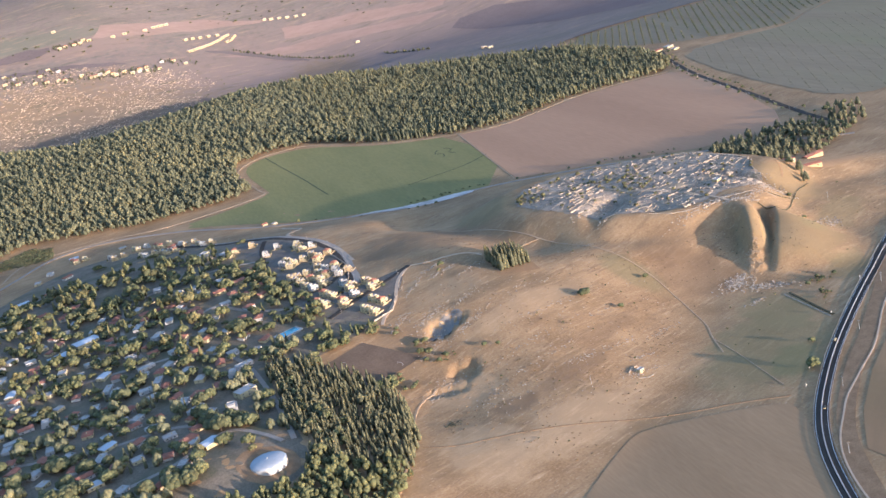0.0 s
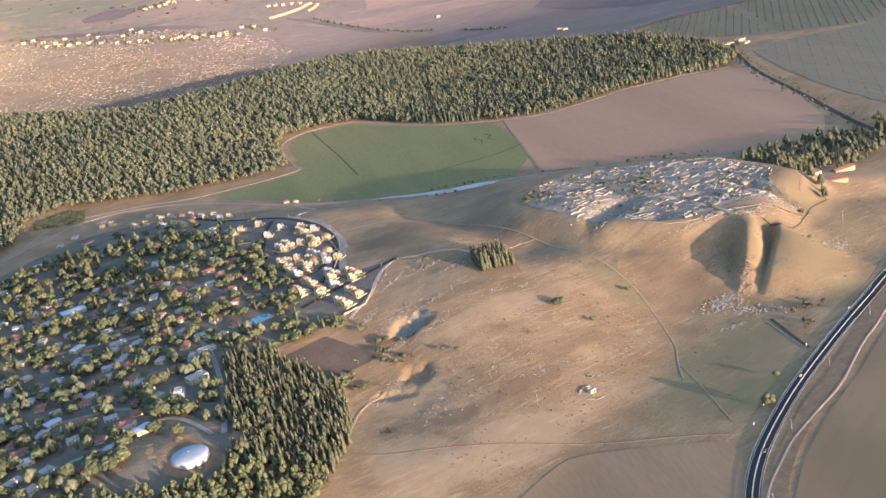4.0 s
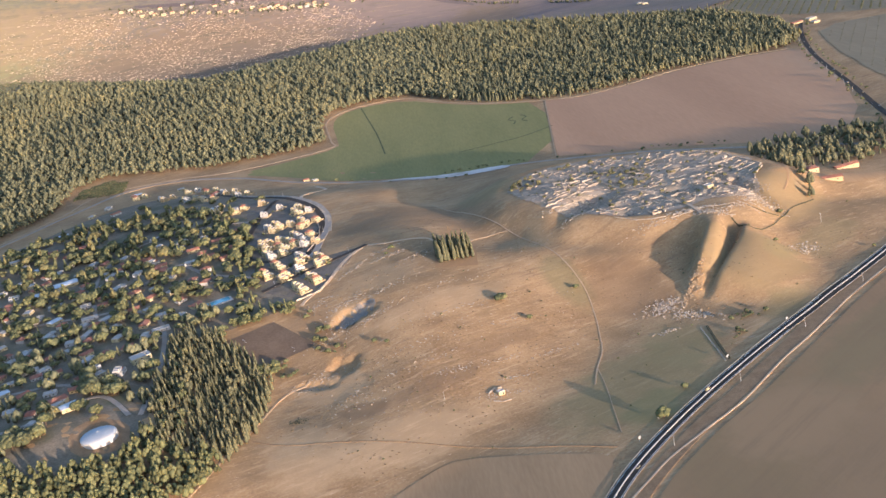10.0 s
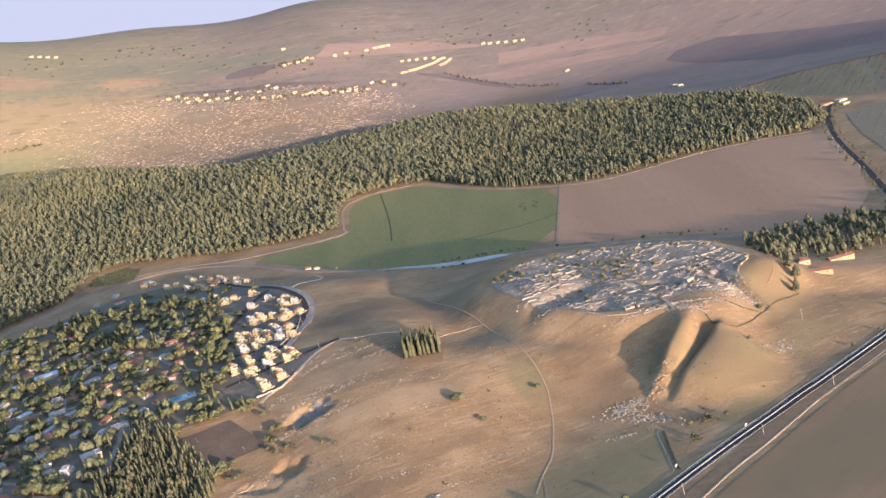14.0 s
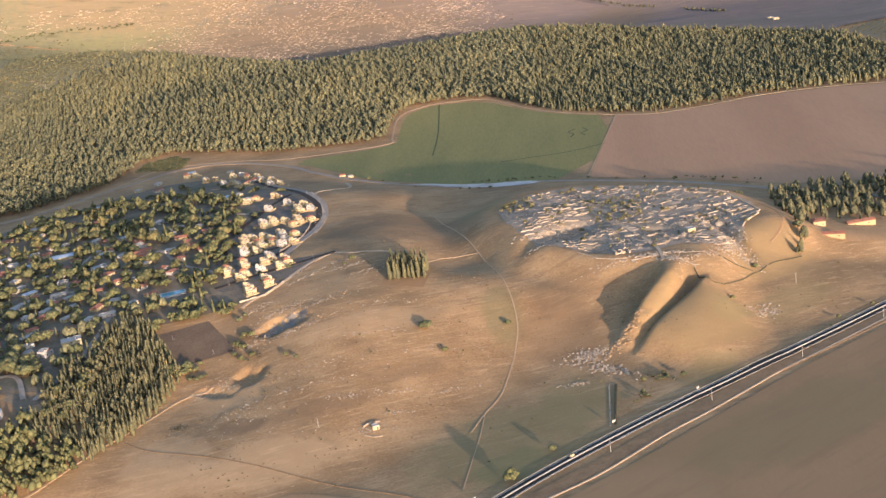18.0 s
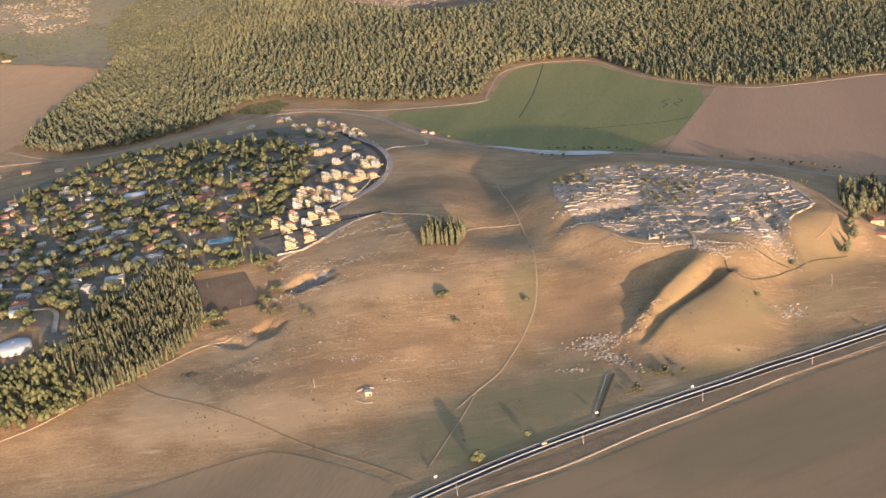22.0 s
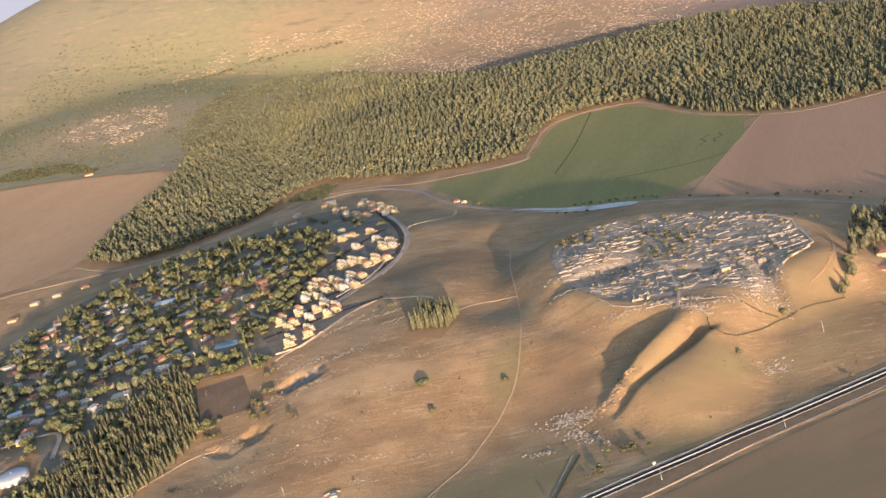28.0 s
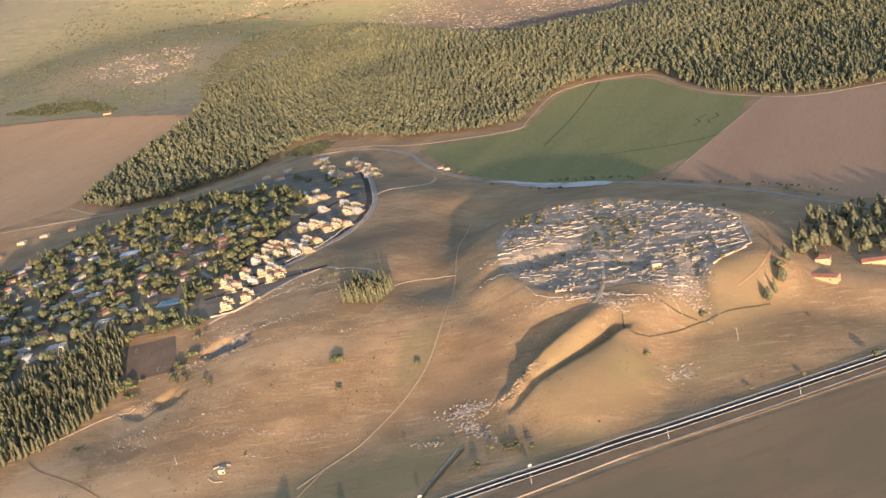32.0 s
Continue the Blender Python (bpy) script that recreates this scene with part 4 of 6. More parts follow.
def house(style, wall, label, group, w=11.0, d=8.5, h=3.2, storeys=1):
    w, d = w * 1.2, d * 1.2
    e = base("house", label, "house", group)
    full = h * storeys
    part("wall", boxes((0, 0, -2.5, w, d, full + 2.5), bevel=0.06), wall, e)
    for s in range(storeys):
        openings(e, w, d, s * h, h, 3 if storeys > 1 else 2, s == 0, storeys > 1)
    if style == "gable":
        part("roof", gable(w, d, full + 0.22, 1.9), M_RED, e, "red tiled gable roof")
    elif style == "hip":
        part("roof", hip(w, d, full + 0.22, 2.0), M_RED, e, "red tiled hipped roof")
        heater(e, -w * 0.2, 0, full + 1.3)
    elif style == "sheet":
        part("roof", gable(w, d, full + 0.22, 1.1), M_BLUE, e, "pale blue-white sheet roof")
    else:
        part("roof", parapet(w, d, full), M_FLAT, e, "flat pale roof with a parapet")
        heater(e, w * 0.25, -d * 0.2, full)
        if style == "step":
            part("upper_room", boxes((-w * 0.18, 0.4, full, w * 0.5, d * 0.7, 2.8), bevel=0.05), wall, e)
            part("upper_roof", parapet(w * 0.5, d * 0.7, full + 2.8), M_FLAT, e)
            bm = hip(w * 0.34, d * 0.5, full + 0.6, 1.2, 0.2)
            bm.transform(Matrix.Translation((w * 0.32, -0.6, 0)))
            part("tiled_roof", bm, M_RED, e, "small red tiled roof")
            part("porch", boxes((w * 0.5 + 1.2, 0, -2, 2.4, d * 0.5, 4.6)), wall, e)
    return e


def new_house(wall, label, w, d, wing, tiled):
    """A stepped new house: two storeys, a lower wing, terrace walls, a garden wall."""
    e = base("house", label, "house", V)
    part("wall", boxes((0, 0, -2.5, w, d, 8.5), bevel=0.06), wall, e)
    part("wing", boxes((w / 2 + wing / 2 - 0.05, -d * 0.12, -2.5, wing, d * 0.7, 5.7), bevel=0.06), wall, e)
    part("porch", boxes((-w * 0.15, -d / 2 - 1.2, -2.5, w * 0.5, 2.4, 5.2), bevel=0.05), wall, e)
    if tiled:
        part("roof", hip(w, d, 6.25, 1.9, 0.4), M_RED, e, "orange red tiled hipped roof")
    else:
        part("roof", parapet(w, d, 6.0), M_FLAT, e, "flat grey roof with a parapet")
        part("stair_room", boxes((-w * 0.2, d * 0.15, 6.0, 3.6, 3.4, 2.4), bevel=0.05), wall, e)
        heater(e, w * 0.25, d * 0.1, 6.0)
    roof = parapet(wing, d * 0.7, 3.2, 0.25, 0.7)
    roof.transform(Matrix.Translation((w / 2 + wing / 2, -d * 0.12, 0)))
    part("terrace", roof, M_FLAT, e, "roof terrace with a low wall")
    for s in range(2):
        openings(e, w, d, s * 3.0, 3.0, 3, s == 0, False)
    g = 1.0
    x0, x1, y0, y1 = -w / 2 - 1.6, w / 2 + wing + 1.4, -d / 2 - 4.0, d / 2 + 1.6
    part("garden_wall", boxes(((x0 + x1) / 2, y0, -2.5, x1 - x0, 0.3, 2.5 + g), (x0, (y0 + y1) / 2, -2.5, 0.3, y1 - y0, 2.5 + g), (x1, (y0 + y1) / 2, -2.5, 0.3, y1 - y0, 2.5 + g)), M_YELLOW, e, "cream garden wall")
    return e


V = "village houses"


def put_row(proto_list, places, spin):
    used = set()
    for n, (x, y) in enumerate(places):
        k = n % len(proto_list)
        m = pose(x, y, ground_z(x, y) + 0.3, 0, 0, spin(x, y) + float(rng.uniform(-8, 8)))
        TAKEN.append((x, y, 9.5))
        if k in used:
            copy_thing(proto_list[k], m)
        else:
            used.add(k)
            proto_list[k].matrix_basis = m


TAKEN = [(-620, -276, 26)]
OLD_A = [(-675, -190), (-686, -237), (-838, -107), (-816, -127), (-766, -73), (-779, -44), (-806, 0), (-700, -99), (-670, -82), (-654, -74), (-696, -38), (-730, 15), (-741, -21), (-756, -7), (-630, -69), (-645, -36), (-612, -51), (-620, -14), (-670, 34), (-682, 23), (-655, -1), (-628, -132), (-642, -155), (-672, 126), (-647, 91), (-684, 245), (-636, 179), (-618, 140), (-605, 209), (-572, 171), (-576, 238)]
OLD_B = [(-763, 281), (-775, 314), (-810, 279), (-833, 307), (-653, 300), (-661, 209), (-741, 73), (-800, 77), (-702, -12), (-722, -144), (-749, -125), (-786, -113), (-802, -80), (-772, -176), (-764, -202), (-724, -183), (-814, 33), (-851, 498), (-836, 524), (-817, 642), (-798, 686), (-771, 615), (-758, 748), (-678, 725), (-642, 676), (-605, 607), (-589, 401), (-573, 418), (-549, 380), (-817, 144), (-842, 104), (-785, 125), (-843, 217), (-827, 1)]
REDS = [(-539, 248), (-530, 257), (-532, 215), (-556, 213), (-534, 176), (-585, 190), (-560, 155), (-539, 141), (-622, 158), (-630, 150), (-647, 200), (-677, 218), (-775, 314), (-760, 341), (-814, 313), (-796, 527)]
NEWQ = [(-444, -12), (-428, 7), (-467, 32), (-448, 53), (-471, 69), (-425, 57), (-419, 66), (-442, 83), (-483, 114), (-490, 148), (-467, 139), (-456, 155), (-489, 175), (-451, 181), (-487, 232), (-478, 245), (-450, 234), (-444, 247), (-502, 315), (-546, 362), (-574, 384), (-535, 375), (-509, 383), (-481, 341), (-454, 297), (-455, 327), (-755, 715), (-695, 640), (-649, 588), (-618, 565), (-655, 662), (-621, 633), (-585, 591), (-562, 556), (-497, 176), (-485, 49), (-465, 44), (-448, 74), (-443, 142)]
WEST = [(-1161, 383), (-1157, 320), (-1135, 412), (-1095, 439), (-1035, 444), (-878, 298), (-858, 346), (-902, 214), (-807, 228), (-804, 347)]
put_row([house("flat", M_WHITE, "small cream house with a flat roof among trees", V), house("step", M_GREYW, "grey house with a raised upper room", V, 12, 9), house("gable", M_WHITE, "white house with a red gable roof", V, 12, 8), house("flat", M_GREYW, "long grey flat-roofed house", V, 15, 8), house("hip", M_WHITE, "cream house with a red hipped roof", V, 11, 9)], OLD_A, lambda x, y: 25 + (round(x / 60) % 3) * 30)
put_row([house("flat", M_GREYW, "low grey flat-roofed bungalow among trees", V, 12, 8), house("gable", M_GREYW, "grey bungalow with a faded red roof", V, 13, 8), house("sheet", M_WHITE, "white bungalow with a pale sheet roof", V, 13, 9), house("flat", M_WHITE, "small white flat-roofed bungalow", V, 10, 8)], OLD_B, lambda x, y: 10 + (round(y / 60) % 3) * 35)
put_row([house("hip", M_WHITE, "cream house with a bright red hipped roof", V, 12, 9), house("gable", M_YELLOW, "ochre house with a bright red gable roof", V, 13, 8)], REDS, lambda x, y: 15)
dense = list(NEWQ)
for x, y in NEWQ:
    for dx, dy in ((14, 6), (-6, 14)):
        p = (x + dx, y + dy)
        if (y > 550 or y < 300 and -500 < p[0] < -424 - (0 if p[1] > 60 else 4)) and all((p[0] - a) ** 2 + (p[1] - b) ** 2 > 185 for a, b in dense + REDS):
            dense.append(p)
put_row([new_house(M_WHITE, "new cream two-storey house with roof terrace", 8.2, 7, 3.6, False), new_house(M_WHITE, "new cream house with an orange tiled roof", 8, 7, 3.2, True), new_house(M_YELLOW, "new pale yellow house with roof terrace", 8, 7.2, 3.2, False), new_house(M_GREYW, "new grey-white stepped house", 8.6, 6.6, 3, False), new_house(M_WHITE, "new white cubic two-storey house", 7.2, 7, 4, False)], dense, lambda x, y: (28 if y < 130 else 55 if y < 300 else 75) + 0.0)
put_row([house("flat", M_WHITE, "white house at the edge of the village", V, 12, 9), house("gable", M_WHITE, "white house with a red roof at the village edge", V, 12, 9)], WEST, lambda x, y: 20)


def one(e, x, y, rz=0.0, lift=0.0, clear=14):
    e.matrix_basis = pose(x, y, ground_z(x, y) + lift, 0, 0, rz)
    TAKEN.append((x, y, clear))
    return e


one(house("hip", M_YELLOW, "hall with a red hipped roof", V, 15, 10, 4.0), -677, -182, 30, 0.4, 14)
one(house("sheet", M_WHITE, "white hall with a grey ridged roof", V, 14, 10, 4.0), -660, -208, 30, 0.4, 14)
one(house("flat", M_WHITE, "white flat-roofed apartment block", V, 17, 11, 3.1, 2), -610, -107, 25, 0.3)
one(house("sheet", M_WHITE, "hall with a pale blue roof", V, 24, 15, 4), -754, 200, 20, 0.3, 16)
one(house("sheet", M_WHITE, "shed with a pale blue roof", V, 20, 13, 3.5), -787, 177, 20, 0.3)


def tower():
    e = base("water_tower", "tall ochre tower block among village trees", "tower")
    part("shaft", boxes((0, 0, -2, 8, 8, 15), bevel=0.1), M_YELLOW, e)
    for k in range(4):
        for s in (-1, 1):
            part("window", boxes((s * 2, -4.0, 1.5 + 3 * k, 1.2, 0.16, 1.2)), M_GLASS, e)
    part("roof", parapet(8, 8, 13), M_FLAT, e)
    return e


one(tower(), -630, 215, 30)


def reservoir():
    e = base("water_reservoir", "round white domed water reservoir", "reservoir")
    bm = bmesh.new()
    cone(bm, 0, 0, -3, 16.2, 16.2, 5.2, 40)
    part("tank_wall", bm, M_CONC, e)
    bm = bmesh.new()
    bmesh.ops.create_uvsphere(bm, u_segments=40, v_segments=14, radius=16)
    bmesh.ops.delete(bm, geom=[v for v in bm.verts if v.co.z < -0.01], context="VERTS")
    bmesh.ops.scale(bm, vec=(1, 1, 0.19), verts=bm.verts)
    bmesh.ops.translate(bm, vec=(0, 0, 2.2), verts=bm.verts)
    for f in bm.faces:
        f.smooth = True
    part("dome", bm, M_DOME, e, "smooth white dome")
    bm = bmesh.new()
    cone(bm, 0, 0, 5.1, 0.8, 0.8, 0.8, 12)
    part("vent", bm, M_CONC, e)
    return e


one(reservoir(), -620, -276, 0, 0.5, 22)
drape("yard", [(-650, -262), (-632, -240), (-598, -252), (-592, -285), (-606, -300), (-640, -300)], M_TRACK, "bare trodden yard round the reservoir", "yard", lift=0.35)
drape("pitch", [(-528, -91), (-476, -66), (-430, -128), (-504, -154)], M_PITCH, "brown bare sports pitch beside the wood", "pitch", lift=0.4, soft=0)
drape("digs", DIGS, M_DIGS, "bare excavated top of the mound", "excavation", lift=0.3, step=2.6, wob=2.5)
drape("quarry_floor", [(-413, -108), (-408, -92), (-392, -78), (-372, -70), (-364, -78), (-372, -96), (-390, -110)], M_QUARRY, "pale grey rocky floor of the small quarry", "quarry", lift=0.35, step=4, wob=2)
TAKEN += [(-480, -110, 45), (-440, -95, 30)]


def pool():
    e = base("swimming_pool", "turquoise swimming pool with a pale deck", "pool")
    part("deck", boxes((0, 0, -2, 30, 17, 2.3)), M_CONC, e)
    part("water", boxes((0, 0, 0.1, 25, 12, 0.26)), M_POOL, e, "still turquoise water")
    return e


one(pool(), -539, 10, 20, 0.6, 17)


def cottage(wall, style, label, w, d, h=3.0):
    e = base("house", label, "house", V)
    part("wall", boxes((0, 0, -2.5, w, d, h + 2.5), bevel=0.06), wall, e)
    if style == "flat":
        part("roof", parapet(w, d, h), M_FLAT, e, "flat grey roof with a parapet")
        part("water_heater", cone(bmesh.new(), w * 0.2, 0, h + 0.3, 0.5, 0.5, 1.3), M_WHITE, e)
    else:
        part("roof", (gable if style == "gable" else hip)(w, d, h + 0.22, 1.8), M_RED if style != "sheet" else M_FLAT, e, "faded red tiled roof")
    for x in (-w * 0.28, w * 0.28):
        part("window", boxes((x, -d / 2, 0.9, 1.5, 0.16, 1.2)), M_GLASS, e)
    part("door", boxes((0, -d / 2, 0, 1.0, 0.14, 2.05)), M_BARK, e)
    return e


infill = [p for p in scatter([(-600, -70), (-600, -190), (-650, -235), (-720, -262), (-850, -250), (-950, -130), (-970, 60), (-960, 260), (-900, 430), (-780, 520), (-650, 500), (-560, 420), (-560, 330), (-560, 100), (-545, 30)], 31, 0.35, [(x, y, r + 9) for x, y, r in TAKEN]) if not (-640 < p[0] < -575 and p[1] < -40)]
put_row([cottage(M_GREYW, "flat", "grey flat-roofed cottage among trees", 13, 9), cottage(M_WHITE, "gable", "cream cottage with a faded red roof", 13, 9), cottage(M_WHITE, "flat", "white flat-roofed cottage among trees", 11, 9), cottage(M_GREYW, "hip", "grey cottage with a red hipped roof", 12, 10), cottage(M_GREYW, "flat", "long grey low building among trees", 19, 8)], infill[:150], lambda x, y: 15 + (round((x + y) / 70) % 3) * 30)

# ---- village trees ----
VILLAGE = [(-500, -30), (-545, -60), (-590, -50), (-590, -225), (-600, -240), (-650, -262), (-720, -290), (-860, -262), (-930, -120), (-950, 60), (-930, 250), (-900, 400), (-800, 480), (-700, 460), (-600, 430), (-540, 330), (-520, 250), (-505, 120), (-500, 60)]
T = "village trees"
round_kinds = [tree(round_rows(h, w, k), h * 0.45, 0.3, leaf, "tree", label, T) for h, w, k, leaf, label in ((8.5, 10.5, 18, M_LEAF, "rounded olive green garden tree beside houses"), (7, 8, 14, M_LEAF, "small olive green garden tree beside houses"), (10, 13, 24, M_DLEAF, "broad dark green tree between houses"), (9, 9, 16, M_DLEAF, "dark green garden tree beside houses"), (7.5, 9, 16, M_YLEAF, "yellow-green garden tree beside houses"))]
spire_kinds = [tree(cypress_rows(h, w, 8), h * 0.2, 0.25, M_CYPR, "cypress_tree", "slender dark cypress beside houses", T) for h, w in ((12, 3.4), (10, 3))]
pine_kinds = [tree(pine_rows(h, w, 12), h * 0.5, 0.3, M_PINE, "pine_tree", "tall green pine in the village", T) for h, w in ((12, 8), (10.5, 7))]
veg = scatter(VILLAGE, 11.3, 0.5, [(x, y, r * 0.95) for x, y, r in TAKEN], lambda x, y: 0.56 + 0.7 * np.sin(x * 0.06 + 1 + np.sin(y * 0.03)) * np.sin(y * 0.066 + np.sin(x * 0.04)))
near = [p for p in veg if p[1] < 10 and p[0] > -860]
order = rng.permutation(len(near))
single = [near[i] for i in order[:290]]
rest = [near[i] for i in order[290:]] + [p for p in veg if not (p[1] < 10 and p[0] > -860)]
plant(round_kinds, single[:190], (0.9, 1.5))
plant(spire_kinds, single[190:235], (0.9, 1.35))
plant(pine_kinds, single[235:], (0.85, 1.25))
P_ROUND = [proto(round_rows(h, w, 12), h * 0.5, 0.25) for h, w in ((8, 9.5), (6.5, 8), (9.5, 12), (7, 7))]
for k, (leaf, label) in enumerate(((M_LEAF, "olive green trees between village houses"), (M_DLEAF, "dark green trees between village houses"), (M_YLEAF, "yellow-green trees between village houses"))):
    wood("village_trees", [p for i, p in enumerate(rest) if (0, 0, 1, 1, 2)[i % 5] == k], P_ROUND + P_ROUND + [P_SPIRE[2], P_PINE[4]], leaf, label, "trees", scale=(0.85, 1.5))
edge = [(-505 + rng.uniform(-12, 12), y) for y in range(-60, 120, 7)] + [(-470 + rng.uniform(-20, 20), -45 + rng.uniform(-12, 12)) for _ in range(14)]
wood("garden_trees", edge, P_ROUND + P_SPIRE[:2], M_LEAF, "green trees round the pool garden", "trees", scale=(0.7, 1.2))
gardens = [(x + rng.uniform(-13, 13), y + rng.uniform(-13, 13)) for x, y in NEWQ + REDS for _ in range(2)]
gardens = [p for p in gardens if all((p[0] - a) ** 2 + (p[1] - b) ** 2 > 60 for a, b in NEWQ + REDS)]
wood("garden_shrubs", gardens, P_ROUND, M_LEAF, "small garden shrubs between new houses", "shrubs", scale=(0.25, 0.5))

# lanes of the old village
for pts in ([(-590, -240), (-588, -125), (-600, -20), (-640, 40), (-690, 60), (-760, 80), (-880, 100)], [(-640, -165), (-690, -132), (-760, -120), (-850, -80)], [(-640, 40), (-640, 110), (-600, 150), (-560, 100), (-500, 60)], [(-690, 60), (-710, 180), (-690, 280), (-600, 310), (-520, 300)], [(-600, -240), (-640, -185), (-700, -225), (-790, -230)]):
    strip("lane", pts, 5, M_SHOULDER, "narrow grey village lane", "lane", lift=0.5)
strip("verge", [(-445, -45), (-439, -33), (-415, -1), (-395, 48), (-372, 84)], 4, M_DIRT, "pale dirt embankment below the street", "track", lift=0.5)
strip("forest_edge_track", [(-1210, 560), (-1090, 520), (-985, 575), (-890, 700), (-835, 800), (-700, 815), (-600, 800), (-480, 822), (-410, 852), (-412, 900), (-420, 1050), (-392, 1122), (-335, 1168), (-245, 1174), (-165, 1064), (-98, 988), (2, 915), (80, 882), (170, 900), (278, 936), (400, 938), (495, 915)], 3.6, M_PATH, "bare dirt track along the forest's edge", "track", lift=0.45)
strip("field_divide", [(6, 910), (-28, 690), (-60, 480)], 1.8, M_PATH, "bare strip between the fields", "track", lift=0.5)
strip("furrow", [(-345, 1150), (-325, 900), (-318, 720)], 2.2, M_FURROW, "dark furrow across the green field", "furrow", lift=0.45)
strip("slope_track", [(-490, -290), (-462, -304), (-414, -316), (-358, -336), (-310, -358), (-271, -376), (-232, -392), (-194, -412)], 1.0, M_TRACK, "dark track across the slope", "track", lift=0.35)
strip("side_path", [(-195, 76), (-214, 83), (-232, 76), (-248, 58), (-256, 40)], 1.4, M_PATH, "faint path towards the grove", "path", lift=0.35)
strip("hill_path", [(-1330, 1480), (-1368, 1525), (-1390, 1560), (-1450, 1575), (-1520, 1600)], 5, M_DIRT, "pale path on the green hill", "path", lift=2.0)

strip("terrace_hedge", [(30, -62), (38, -84), (56, -78), (76, -60), (92, -42), (120, -18), (147, 0)], 0.9, M_HEDGE_SHADE, "dark dry hedge along a terrace edge", "hedge", lift=0.6, deep=1.0)
strip("terrace_hedge", [(58, -34), (74, -40), (90, -40)], 0.8, M_HEDGE_SHADE, "dark dry hedge along a terrace edge", "hedge", lift=0.8, deep=1.2)
strip("rim_trail", [(118, 10), (136, 40), (140, 80), (128, 130), (100, 180)], 2.2, M_FALLOW, "faint trail round the mound's flank", "path", lift=0.3)

belt_kinds = [tree(cypress_rows(h, w, 7), h * 0.2, 0.25, M_CYPR, "conifer_tree", "slender olive conifer at the edge of the wood", "trees at the wood's edge") for h, w in ((15, 4.8), (17, 4.6), (13, 4.8))]
plant(belt_kinds, rim_belt, (0.7, 1.15))

# ---- the grove and lone trees ----
G = "grove trees"
grove_kinds = [tree(cypress_rows(h, w, 9), h * 0.2, 0.3, M_CYPR, "cypress_tree", "tall dark cypress in a dense grove", G) for h, w in ((24, 5.4), (22, 5.8), (25, 5.2), (19, 5.6))]
plant(grove_kinds, [(-287 + i * 5.2 + rng.uniform(-1.4, 1.4), -13 + j * 5.6 + i * 0.8 + rng.uniform(-1.4, 1.4)) for i in range(8) for j in range(8)], (0.75, 1.1))
drape("grove_floor", [(-294, -28), (-248, -36), (-242, 34), (-290, 34)], M_DARKF, "dark needle litter under the grove", "ground", lift=0.3, soft=0)
LONE = "lone trees on the slope"
lone_kinds = [tree(round_rows(h, w, 14), h * 0.35, 0.3, M_LEAF, "tree", "lone green tree on the dry slope", LONE) for h, w in ((7, 8), (6, 7))]
plant(lone_kinds, [(187, -114), (150, -138), (240, -80), (-217, -162), (-158, -112), (-470, -160), (-455, -172), (-463, -148), (-440, -75), (-436, -66), (-430, -140), (-420, -150), (-410, -146), (94, -33), (-345, 40), (-338, 52), (60, -105), (-372, -158), (-360, -166), (-118, -344), (-520, -302), (-500, -262)], (0.6, 1.05))
wood("dry_shrubs", [(x, y) for x, y in scatter([(-420, -330), (-300, -420), (-60, -300), (150, -150), (190, 0), (60, -80), (-120, -80), (-200, 40), (-330, 0), (-400, -150)], 24, 0.5, thin=lambda x, y: 0.35 + 0 * x)], P_ROUND, M_LEAF, "small dry shrubs on the slope", "shrubs", scale=(0.08, 0.2))

tufts = scatter([(-470, -300), (-380, -390), (-320, -350), (-262, -305), (-170, -212), (-82, -222), (20, -222), (150, -150), (200, -40), (120, -50), (30, -100), (-70, -60), (-190, 40), (-250, 200), (-340, 120), (-380, 20), (-430, -80)], 6.2, 0.5, thin=lambda x, y: 0.24 + 0.34 * np.sin(x * 0.05 + 2 * np.sin(y * 0.03)) * np.sin(y * 0.07 + x * 0.012))
wood("grass_tufts", tufts, [proto([(0, 0, 0.25, 0.55, 0.6), (0.7, 0.3, 0.2, 0.4, 0.6)], 0.1, 0.05)], M_TUFT, "dry brown tufts of thistle and grass", "grass", scale=(0.4, 1.5))
wood("rough_shrubs", cloud_at(-24, -232, 22, 9, 16) + cloud_at(-40, -262, 8, 18, 8) + cloud_at(-410, -146, 18, 8, 9) + cloud_at(-455, -172, 14, 10, 9), P_ROUND, M_DLEAF, "dark shrubs on rough ground below the slope", "shrubs", scale=(0.2, 0.5))
road_tree = tree(round_rows(10, 12, 26), 4, 0.4, M_LEAF, "tree", "broad lone green tree beside the main road", "")
road_tree.matrix_basis = pose(-149, -385, ground_z(-149, -385), 0, 0, 20)
slope_tree = tree(round_rows(8, 13, 26), 2.6, 0.35, M_DLEAF, "tree", "broad dark lone tree on the dry slope", "")
slope_tree.matrix_basis = pose(-238, -122, ground_z(-238, -122), 0, 0, 75)

